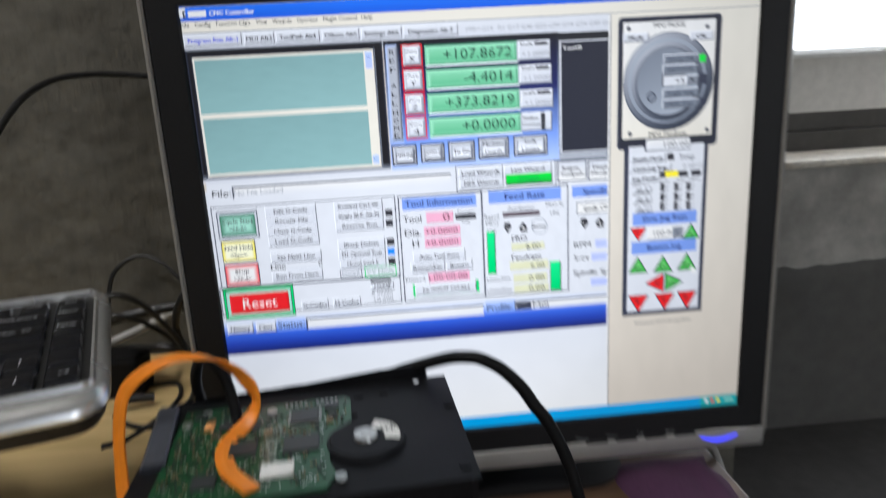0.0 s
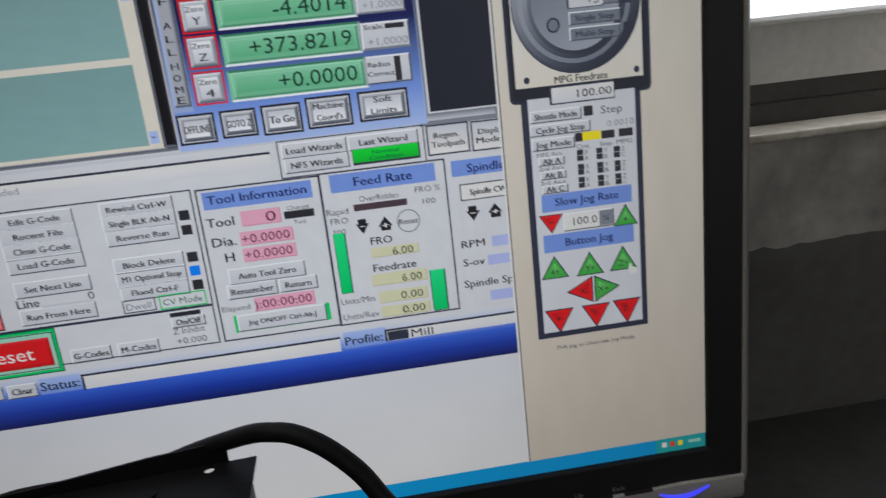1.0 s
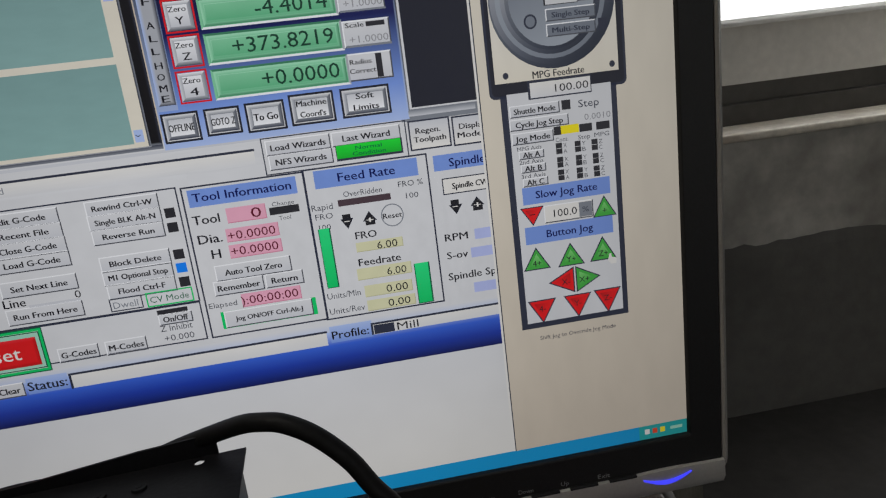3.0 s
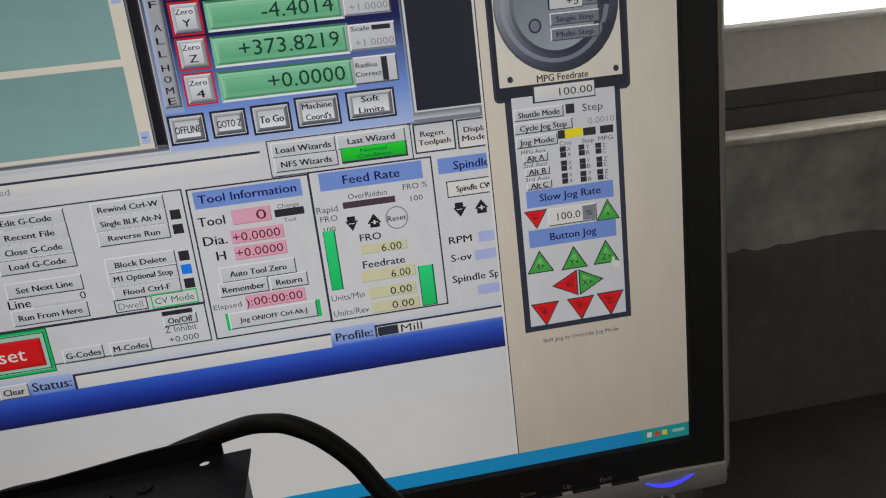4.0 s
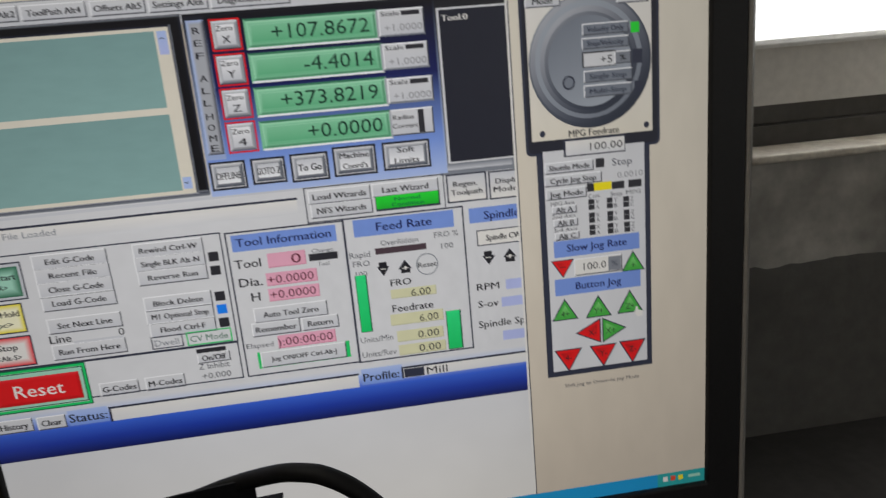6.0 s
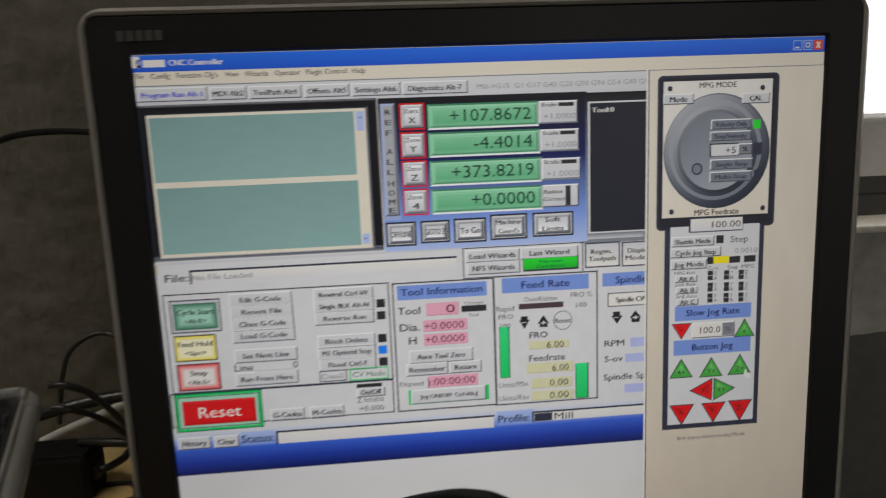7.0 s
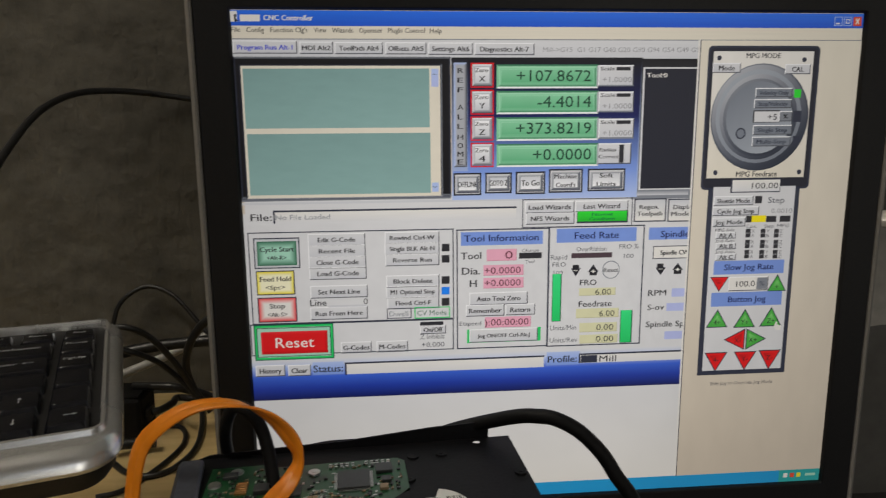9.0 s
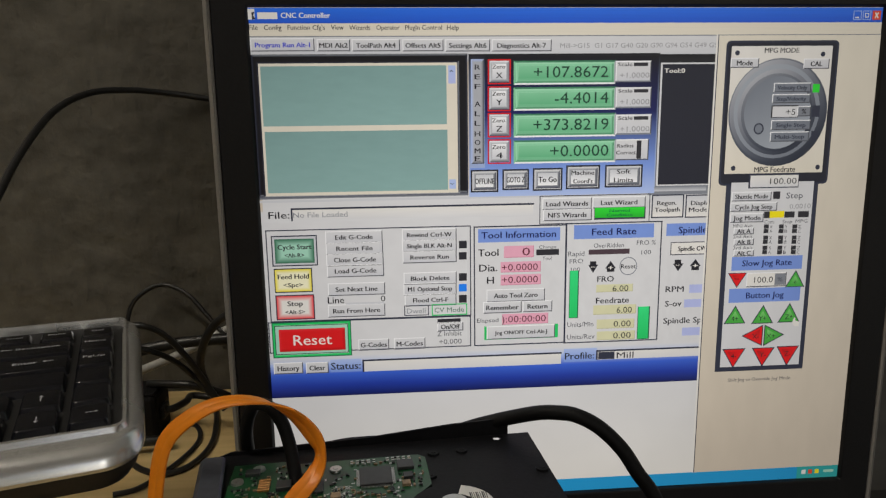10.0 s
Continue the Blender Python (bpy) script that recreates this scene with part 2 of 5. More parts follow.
slab("floor", (-2.75, -3.2, -0.1), (4.65, 1.62, 0.0), M_FLOOR, "worn grey cement floor")
slab("ceiling", (-2.75, -3.2, 2.9), (4.65, 1.62, 3.0), M_CEIL, "whitewashed ceiling")
slab("ground", (-60, -60, -0.25), (60, 60, -0.15), M_FLOOR, "bare ground outside")

win = thing("window_1", (2.3, 1.45, 0.93), "white painted window frame against bright daylight", "window", kind="structure")
for name, lo, hi in (("window_rail", (0.51, 1.42, 0.966), (4.5, 1.48, 0.982)), ("window_rail", (0.51, 1.42, 2.25), (4.5, 1.48, 2.3)),
                     ("window_post", (1.75, 1.42, 0.982), (1.80, 1.48, 2.25)), ("window_post", (3.1, 1.42, 0.982), (3.15, 1.48, 2.25))):
    bm = bmesh.new()
    box(bm, [a - b for a, b in zip(lo, (2.3, 1.45, 0.93))], [a - b for a, b in zip(hi, (2.3, 1.45, 0.93))], 0.004)
    part(name, bm, M_WHITE, win)
m_out = bpy.data.materials.new("overcast_brightness")
m_out.use_nodes = True
em = m_out.node_tree.nodes.new("ShaderNodeEmission")
em.inputs["Color"].default_value, em.inputs["Strength"].default_value = (1.0, 0.99, 0.97, 1), 2.2
m_out.node_tree.links.new(em.outputs[0], m_out.node_tree.nodes["Material Output"].inputs["Surface"])
slab("backdrop", (-4, 6.0, -0.14), (12, 6.05, 6), m_out, "bright washed-out daylight outside the window")

# ---- desk ----
desk = thing("desk", (-0.4, -0.1, 0.0), "dark brown wooden desk standing against the wall", "desk")
for name, lo, hi in (("desktop", (-1.5, -0.62, 0.636), (0.335, 0.298, 0.664)), ("leg", (-1.45, -0.58, 0.0), (-1.39, -0.52, 0.636)), ("leg", (0.24, -0.58, 0.0), (0.30, -0.52, 0.636)),
                     ("leg", (-1.45, 0.2, 0.0), (-1.39, 0.26, 0.636)), ("leg", (0.24, 0.2, 0.0), (0.30, 0.26, 0.636)), ("apron", (-1.39, 0.21, 0.56), (0.24, 0.23, 0.635))):
    bm = bmesh.new()
    box(bm, [a - b for a, b in zip(lo, (-0.4, -0.1, 0))], [a - b for a, b in zip(hi, (-0.4, -0.1, 0))], 0.0025)
    part(name, bm, M_DESK, desk)
tagged(solid("board", (-1.45, -0.60, 0.6642), (-0.001, 0.294, 0.674), M_PLY, None, 0.0012), "pale yellow plywood board lying on the desk", "board")
# crumpled dark purple cloth under the display
bm = bmesh.new()
rows_ = []
for j in range(9):
    row_ = []
    for i in range(13):
        x, y = 0.255 + 0.006 * i, -0.075 + 0.012 * j
        edge_ = min(i, 12 - i, j * 1.4, (8 - j) * 1.4, 3) / 3
        z = 0.6645 + edge_ * (0.008 + 0.010 * (0.5 + noise.noise((x * 45, y * 45, 2.0))))
        row_.append(bm.verts.new((x + 0.004 * noise.noise((x * 60, y * 60, 7)), y + 0.006 * noise.noise((x * 50, y * 50, 4)), z)))
    rows_.append(row_)
for ra, rb in zip(rows_, rows_[1:]):
    for i in range(12):
        bm.faces.new((ra[i], ra[i + 1], rb[i + 1], rb[i]))
cloth = part("cloth", bm, mat("dark_purple_cloth", (0.055, 0.018, 0.05), 0.9, grain=900, vary=0.3, bump=0.0003), None, smooth=60)
tagged(cloth, "crumpled dark purple cloth lying on the desk", "cloth")

lamp = thing("ceiling_lamp", (-0.75, -0.55, 2.9), "white tube lamp hanging under the ceiling", "lamp")
bm = bmesh.new()
box(bm, (-0.62, -0.03, -0.36), (0.62, 0.03, -0.325), 0.006)
part("housing", bm, M_WHITE, lamp)
for x in (-0.5, 0.5):
    bm = bmesh.new()
    tube(bm, (x, 0, -0.326), (0, 0, 1), 0.004, 0.004, 0.326, 10)
    part("rod", bm, M_WHITE, lamp)

# ---- the monitor ----
monitor = thing("monitor", P(169, 326, 20), "black flat monitor with grey shell showing a machine control program", "monitor")
MO = monitor.location


def Q(u, v, w):
    return P(u, v, w) - MO


def flat(loop, w):
    return [Q(u, v, w) for u, v in loop]


bm = bmesh.new()
loft(bm, [flat(rr(0, -1.8, 338, 273.4, 0.6), 0.6), flat(rr(-0.6, -2.4, 338.6, 274.0, 1), -2.0), flat(rr(-1.2, -3.0, 339.2, 274.7, 1.5), -2.6),
          flat(rr(-17.5, -18.2, 355.2, 296.2, 5), -3.2), flat(rr(-18.2, -19.0, 355.8, 296.9, 5.5), -2.4), flat(rr(-18.2, -19.0, 355.8, 296.9, 5.5), 6)])
part("bezel", bm, M_BEZEL, monitor, "matte black front bezel", smooth=35)
bm = bmesh.new()
loft(bm, [flat(rr(-18.3, -19.1, 355.9, 297.0, 5.5), 4), flat(rr(-18.4, -19.2, 356.0, 297.1, 5.6), -3.0), flat(rr(-19.6, -20.6, 357.3, 298.7, 8), -4.0),
          flat(rr(-21.5, -22.3, 359.2, 301.7, 11), -2.6), flat(rr(-22.6, -23.0, 360.4, 303.0, 12), 1.0), flat(rr(-23.2, -23.4, 361.0, 303.5, 12.5), 9.0),
          flat(rr(-22.0, -22.4, 359.8, 302.5, 12), 24.0), flat(rr(-12, -12, 350, 297, 16), 34.0), flat(rr(20, 25, 318, 255, 20), 52.0)], False, True)
part("shell", bm, M_RIM, monitor, "grey plastic back shell", smooth=35)
# silver lip under the bezel, dipping round the power button
bm = bmesh.new()
loops = []
for u in [4 + 4 * k for k in range(88)] + [356.2]:
    dip = 1.6 * math.exp(-((u - 324) / 17.0) ** 2)
    top = 290.6 - dip * 0.5
    loops.append([Q(u, top, -3.4), Q(u, top + 0.6, -4.6), Q(u, 300.2, -5.2), Q(u, 304.4, -3.2), Q(u, 305.2, 2), Q(u, top, 2)])
loft(bm, loops, True, True)
part("silver_lip", bm, M_STRIP, monitor, "silver lower lip", smooth=40)
m_blue = bpy.data.materials.new("blue_power_glow")
m_blue.use_nodes = True
b = m_blue.node_tree.nodes["Principled BSDF"]
b.inputs["Base Color"].default_value = (0.02, 0.03, 0.3, 1)
b.inputs["Emission Color"].default_value, b.inputs["Emission Strength"].default_value = (0.06, 0.06, 1.0, 1), 1.4
bm = bmesh.new()
top, low = [], []
for k in range(17):
    u = 310.8 + 26.5 * k / 16
    s = math.sin(math.pi * k / 16)
    top.append(Q(u, 293.6 + 2.6 * s - 0.6 * (k / 16), -5.6))
    low.append(Q(u, 294.0 + 4.4 * s - 0.6 * (k / 16), -5.6))
loft(bm, [[p + Vector((0, 0.003, 0)) for p in top], top, low, [p + Vector((0, 0.003, 0)) for p in low]], closed=False)
part("power_button", bm, m_blue, monitor, "crescent power button glowing blue")
for u in (300.3, 279.3, 258.8, 238.3):
    bm = bmesh.new()
    box(bm, Q(u - 7.5, 290.0, -4.75), Q(u + 7.5, 291.6, -2.0), 0.0004)
    part("menu_button", bm, M_BEZEL, monitor)
bm = bmesh.new()
box(bm, Q(110, 255, 46), Q(228, 322, 66), 0.004)
part("neck", bm, M_BEZEL, monitor)
bm = bmesh.new()
loft(bm, [[Q(169 + x, 326, 55 + y) for x, y in rr(-95, -60, 95, 55, 30)], [Q(169 + x, 323, 55 + y) for x, y in rr(-95, -60, 95, 55, 30)], [Q(169 + x, 321, 55 + y) for x, y in rr(-85, -50, 85, 45, 28)]], True, True)
part("foot", bm, M_BEZEL, monitor, smooth=40)



def words(parent, s, u, v, w, width, cap, material, name="lettering"):
    """Printed words on the front of the monitor."""
    cu = bpy.data.curves.new("words", "FONT")
    cu.body, cu.size, cu.resolution_u = s, 1.0, 2
    ob = new("words", cu)
    bpy.context.view_layer.update()
    ev = ob.evaluated_get(bpy.context.evaluated_depsgraph_get())
    bm = bmesh.new()
    bm.from_mesh(ev.to_mesh())
    ev.to_mesh_clear()
    bpy.data.objects.remove(ob)
    bpy.data.curves.remove(cu)
    lo, hi = min(x.co.x for x in bm.verts), max(x.co.x for x in bm.verts)
    for x in bm.verts:
        x.co = Q(u + (x.co.x - (lo + hi) / 2) * width / (hi - lo), v + cap / 2 - x.co.y * cap / 0.73, w)
    return part(name, bm, material, parent)


for s, u, width in (("Exit", 290.3, 6.4), ("Up", 269.5, 4.2), ("Down", 248.9, 7.6), ("Menu", 228.3, 8.4)):
    words(monitor, s, u, 287.3, -3.35, width, 2.5, M_LETTER)
bm = bmesh.new()
for k in range(5):
    box(bm, Q(-4.6 + 4.2 * k, -12.2, -3.3), Q(-1.4 + 4.2 * k, -7.6, -3.1))
part("maker_mark", bm, mat("faint_grey_print", (0.05, 0.05, 0.05), 0.5), monitor, "faint grey model mark")

SCREEN_GLOW = 1.09
# ---- the picture on the display ----
# One emitting surface; the colours of the shown picture are stored on the corners of its pieces.
m_scr = bpy.data.materials.new("lit_display")
m_scr.use_nodes = True
sn, sl = m_scr.node_tree.nodes, m_scr.node_tree.links
b = sn["Principled BSDF"]
b.inputs["Base Color"].default_value, b.inputs["Roughness"].default_value = (0.006, 0.006, 0.007, 1), 0.5
shown = sn.new("ShaderNodeVertexColor")
shown.layer_name = "shown"
soften = sn.new("ShaderNodeTexNoise")
soften.inputs["Scale"].default_value = 9.0
unev = sn.new("ShaderNodeMapRange")
unev.inputs["To Min"].default_value, unev.inputs["To Max"].default_value = SCREEN_GLOW * 0.93, SCREEN_GLOW * 1.07
sl.new(soften.outputs["Fac"], unev.inputs["Value"])
# glow fades outward from the middle, in place of the panel's viewing-angle dimming
spot = sn.new("ShaderNodeNewGeometry")
away = sn.new("ShaderNodeVectorMath")
away.operation = "DISTANCE"
away.inputs[1].default_value = (0.148, 0.0, 0.880)
sl.new(spot.outputs["Position"], away.inputs[0])
fall = sn.new("ShaderNodeMapRange")
fall.interpolation_type = "SMOOTHSTEP"
fall.inputs["From Min"].default_value, fall.inputs["From Max"].default_value = 0.04, 0.27
fall.inputs["To Min"].default_value, fall.inputs["To Max"].default_value = 1.06, 0.65
sl.new(away.outputs["Value"], fall.inputs["Value"])
glow = sn.new("ShaderNodeMath")
glow.operation = "MULTIPLY"
sl.new(unev.outputs["Result"], glow.inputs[0])
sl.new(fall.outputs["Result"], glow.inputs[1])
sl.new(glow.outputs["Value"], b.inputs["Emission Strength"])
sl.new(shown.outputs["Color"], b.inputs["Emission Color"])

PAL = dict(
    white=(214, 211, 206), beige=(192, 180, 164), panel=(200, 200, 202), panel2=(188, 189, 194), grey=(160, 162, 168), mid=(120, 124, 132), dgrey=(70, 72, 80), black=(14, 14, 20), ink=(28, 28, 34),
    title=(38, 104, 214), title2=(24, 80, 192), azure=(52, 90, 192), blue=(28, 54, 150), navy=(16, 24, 80), pale=(160, 178, 218), head=(112, 140, 205), teal=(118, 151, 149), teal2=(127, 161, 158), cream=(210, 203, 188),
    green=(92, 168, 124), green2=(120, 186, 146), dro=(18, 58, 44), pink=(214, 132, 156), pink2=(214, 156, 176), rose=(90, 20, 40), yell=(200, 198, 162), bar=(18, 186, 96), bar2=(40, 206, 120), lime=(20, 170, 40), lime2=(30, 205, 50),
    cyc=(12, 92, 62), mint=(150, 196, 176), amber=(222, 206, 40), amber2=(226, 222, 190), red=(206, 22, 28), red2=(170, 12, 18), stop=(216, 42, 52), gtri=(64, 160, 62), gtri2=(120, 196, 110), rtri=(214, 20, 24), led=(40, 40, 46), ledy=(232, 214, 20),
    ledb=(20, 120, 226), lav=(166, 174, 216), task=(22, 142, 196), tray=(36, 150, 150), close=(206, 70, 44), dial=(112, 118, 128), dial2=(150, 156, 164), rimd=(38, 44, 58), rose2=(188, 104, 130), straw=(166, 164, 128), moss=(58, 120, 88), leaf=(150, 205, 172), snow=(224, 224, 226), night=(30, 32, 44), faint=(138, 138, 142), linkb=(46, 56, 190), rgrey=(166, 140, 160), slate=(44, 48, 64), umber=(70, 54, 62),
)


def lin(c):
    r = PAL[c] if isinstance(c, str) else c
    return tuple(((v / 255 + 0.055) / 1.055) ** 2.4 if v > 10.3 else v / 255 / 12.92 for v in r) + (1.0,)


LAYER = 0.045  # millimetres between one layer of the picture and the next


class Picture:
    """Collects flat pieces of the shown picture and lettering into one mesh."""

    def __init__(self, lift=0.0):
        self.lift = lift
        self.verts, self.faces, self.cols, self.letters = [], [], [], []

    def poly(self, pts, col, layer):
        """pts: millimetres on the display; col: one colour or one for each corner."""
        n = len(self.verts)
        self.verts += [Q(u, v, -LAYER * (layer + self.lift)) for u, v in pts]
        self.faces.append(tuple(range(n, n + len(pts))))
        cs = col if isinstance(col, list) else [col] * len(pts)
        self.cols += [lin(c) for c in cs]

    def rect(self, x0, y0, x1, y1, top, low=None, layer=1):
        low = low or top
        self.poly([(x0, y0), (x1, y0), (x1, y1), (x0, y1)], [top, top, low, low], layer)

    def border(self, x0, y0, x1, y1, t, col, layer=2):
        for a in ((x0, y0, x1, y0 + t), (x0, y1 - t, x1, y1), (x0, y0 + t, x0 + t, y1 - t), (x1 - t, y0 + t, x1, y1 - t)):
            self.rect(*a, col, None, layer)

    def text(self, s, cx, cy, width, cap, col="ink", layer=5, bold=0.0):
        self.letters.append((s, cx, cy, width, cap, col, layer, bold))

    def bevel(self, x0, y0, x1, y1, t, top, right, low, left, layer=3, core=None):
        """Four mitred edges; with a core colour each edge fades inward to it."""
        o, n = [(x0, y0), (x1, y0), (x1, y1), (x0, y1)], [(x0 + t, y0 + t), (x1 - t, y0 + t), (x1 - t, y1 - t), (x0 + t, y1 - t)]
        for k, c in enumerate((top, right, low, left)):
            self.poly([o[k], o[(k + 1) % 4], n[(k + 1) % 4], n[k]], [c, c, core or c, core or c], layer)

    def button(self, x0, y0, x1, y1, s="", width=0, cap=2.2, face="panel", layer=2, col="ink", bold=0.011, dy=0.0):
        """A raised key: light upper edge, soft grey right and lower edge."""
        self.rect(x0, y0, x1, y1, face, "panel2" if face == "panel" else face, layer + 0.5)
        self.bevel(x0, y0, x1, y1, 0.5, "snow", "dgrey", "dgrey", "snow", layer + 1)
        if s:
            self.text(s, (x0 + x1) / 2, (y0 + y1) / 2 + dy, width or 0.8 * (x1 - x0), cap, col, layer + 2, bold)

    def disc(self, cx, cy, rx, ry, inner, outer=None, layer=3, n=40, turn=-2.2):
        """A disc that is lit from its upper left."""
        a, b = PAL[inner], PAL[outer or inner]
        ring_, cols = [], []
        for k in range(n):
            w = 2 * math.pi * k / n
            f = 0.5 - 0.5 * math.cos(w - turn)
            ring_.append((cx + rx * math.cos(w), cy + ry * math.sin(w)))
            cols.append(tuple(p + (q - p) * f for p, q in zip(a, b)))
        mid = tuple((p + q) / 2 for p, q in zip(a, b))
        for k in range(n):
            m = (k + 1) % n
            self.poly([(cx, cy), ring_[k], ring_[m]], [mid, cols[k], cols[m]], layer)

    def tri(self, x0, y0, x1, y1, way, face, light, s="", layer=3):
        """A jog arrow with a dark outline and a lighter core."""
        mx, my = (x0 + x1) / 2, (y0 + y1) / 2
        pts = {"up": [(mx, y0), (x1, y1), (x0, y1)], "down": [(x0, y0), (x1, y0), (mx, y1)], "left": [(x1, y0), (x1, y1), (x0, my)], "right": [(x0, y0), (x1, my), (x0, y1)]}[way]
        gx, gy = sum(p[0] for p in pts) / 3, sum(p[1] for p in pts) / 3
        for k, c, dl in ((1.0, "slate", 0), (0.86, face, 0.5), (0.55, [light, face, face], 1.0)):
            self.poly([(gx + (x - gx) * k, gy + (y - gy) * k) for x, y in pts], c, layer + dl)
        if s:
            self.text(s, gx, gy + 0.4, 0, 3.0, "ink", layer + 2, 0.0)

    def build(self, name, parent):
        verts, faces, cols = self.verts, self.faces, self.cols
        made = []
        for s, cx, cy, width, cap, col, layer, bold in self.letters:
            cu = bpy.data.curves.new("lettering", "FONT")
            cu.body, cu.size, cu.resolution_u, cu.offset = s, 1.0, 2, 0.0
            made.append(new("lettering", cu))
        bpy.context.view_layer.update()
        deps = bpy.context.evaluated_depsgraph_get()
        for ob, (s, cx, cy, width, cap, col, layer, bold) in zip(made, self.letters):
            ev = ob.evaluated_get(deps)
            me = ev.to_mesh()
            co = [v.co.copy() for v in me.vertices]
            if co:
                lo, hi = min(c.x for c in co), max(c.x for c in co)
                sy = cap / 0.73
                sx = width / (hi - lo) if width else sy
                base = cy + cap / 2
                # heavier lettering is struck twice, a hair apart, more so the bolder it is
                for shift in (-4.1 * min(bold, 0.011) * cap, 4.1 * min(bold, 0.011) * cap) if bold else (0.0,):
                    n = len(verts)
                    verts += [Q(cx + shift + (c.x - (lo + hi) / 2) * sx, base - c.y * sy, -LAYER * (layer + self.lift)) for c in co]
                    faces += [tuple(n + i for i in p.vertices) for p in me.polygons]
                    cols += [lin(col)] * len(co)
            ev.to_mesh_clear()
        for ob in made:
            cu = ob.data
            bpy.data.objects.remove(ob)
            bpy.data.curves.remove(cu)
        me = bpy.data.meshes.new(name)
        me.from_pydata(verts, [], faces)
        att = me.color_attributes.new("shown", "FLOAT_COLOR", "POINT")
        att.data.foreach_set("color", [c for col in cols for c in col])
        me.materials.append(m_scr)
        ob = new(name, me)
        ob.parent = parent
        return ob


bm = bmesh.new()
box(bm, Q(-0.4, -2.2, 0.05), Q(338.4, 273.8, 3.0))
screen = part("screen", bm, M_BEZEL, monitor, "lit display with a blue and grey control program")

pic = Picture()
pic.rect(0, -1.8, 338, 273.4, "beige", None, 0)
pic.rect(0, 207.2, 245.6, 265.6, "panel", "white", 0.5)
pic.rect(0, 265.6, 338, 273.4, "task", None, 1)
pic.rect(312, 265.6, 338, 273.4, "tray", None, 2)
pic.rect(315.0, 267.8, 317.6, 270.6, "white", None, 3)
pic.rect(319.2, 267.8, 321.8, 270.6, "close", None, 3)
pic.rect(323.4, 267.8, 326.0, 270.6, "amber", None, 3)
pic.rect(329, 268.4, 335.5, 270.1, "mint", None, 3)
pic.build("desktop", screen)
pic = Picture()
pic.rect(0, -1.6, 338, 6.0, "title", "title2", 1.1)
pic.rect(-0.4, -1.1, 3.2, 4.1, "white", None, 3)
pic.poly([(1.6, 0.6), (3.2, 0.4), (2.4, 2.2), (3.6, 3.8), (1.8, 4.2)], "ink", 4)
pic.rect(4.5, 0.6, 14.5, 3.9, "white", None, 3)
pic.text("CNC Controller", 28.6, 2, 24.7, 2.7, "white", 5, 0.011)
pic.border(321.4, 0.0, 326, 4.8, 0.35, "pale", 3)
pic.rect(322.4, 3.2, 324.6, 3.9, "white", None, 4)
pic.border(326.8, 0.0, 331.4, 4.8, 0.35, "pale", 3)
pic.border(328, 1.2, 330.2, 3.6, 0.4, "white", 4)
pic.rect(332.2, 0.0, 337, 4.8, "close", None, 3)
pic.poly([(333.4, 1.2), (334, 0.8), (335.8, 3.6), (335.2, 4.0)], "white", 4)
pic.poly([(335.2, 0.8), (335.8, 1.2), (334, 4.0), (333.4, 3.6)], "white", 4)
pic.build("title_bar", screen)
pic = Picture()
pic.rect(0, 6.0, 338, 12.2, "cream", None, 1.1)
pic.text("File", 2.1, 7.8, 4.5, 2.5, "ink", 3, 0.003)
pic.text("Config", 11.8, 7.9, 8.8, 2.5, "ink", 3, 0.003)
pic.text("Function Cfg's", 28.7, 7.9, 18.8, 2.5, "ink", 3, 0.003)
pic.text("View", 44.4, 7.9, 6.3, 2.5, "ink", 3, 0.003)
pic.text("Wizards", 55.8, 8, 10.7, 2.5, "ink", 3, 0.003)
pic.text("Operator", 70.3, 8, 11.9, 2.5, "ink", 3, 0.003)
pic.text("PlugIn Control", 88.6, 8, 19, 2.5, "ink", 3, 0.003)
pic.text("Help", 103.8, 8.1, 6.2, 2.5, "ink", 3, 0.003)
pic.build("menu_bar", screen)
pic = Picture()
pic.rect(0, 12.2, 245.8, 25.2, "panel", "panel2", 1.1)
pic.rect(0, 12.2, 245.8, 12.7, "mid", None, 1.8)
pic.button(0.1, 13.2, 32.4, 19.7, "Program Run Alt-1", 27.6, 2.5, "panel", 2, "linkb", 0.011)
pic.button(33.6, 13.7, 50.6, 19.8, "MDI Alt2", 14.4, 2.5, "panel", 2, "ink", 0.011)
pic.button(51.4, 13.8, 76.2, 19.9, "ToolPath Alt4", 20.3, 2.5, "panel", 2, "ink", 0.011)
pic.button(77.5, 13.9, 98.8, 20, "Offsets Alt5", 18.2, 2.5, "panel", 2, "ink", 0.011)
pic.button(99.8, 14, 123.2, 20.2, "Settings Alt6", 19.6, 2.6, "panel", 2, "ink", 0.011)
pic.button(124.1, 14.1, 155.9, 20.3, "Diagnostics Alt-7", 25.8, 2.6, "panel", 2, "ink", 0.011)
pic.text("Mill->G15  G1 G17 G40 G20 G90 G94 G54 G49 G9", 203.4, 17.4, 85.7, 2.6, "faint", 4, 0.0)
pic.build("tab_strip", screen)
pic = Picture()
pic.rect(0, 21.2, 111.3, 93.7, "black", None, 1.5)
pic.rect(0, 93.7, 111.3, 95.5, "slate", "mid", 1.5)
pic.bevel(0.2, 21.4, 111.1, 93.7, 1.0, "mid", "slate", "mid", "slate", 1.9, "black")
pic.bevel(2.3, 24.7, 106.8, 94.2, 0.9, "black", "mid", "grey", "black", 2.0, "slate")
pic.build("listing_panel", screen)
pic = Picture()
pic.rect(3.3, 25.7, 105.8, 93.8, "cream", None, 2.2)
pic.build("listing_page", screen)
pic = Picture()
pic.rect(4.3, 27.1, 100.1, 57.4, "teal", "teal2", 3)
pic.build("listing_block", screen)
pic = Picture()
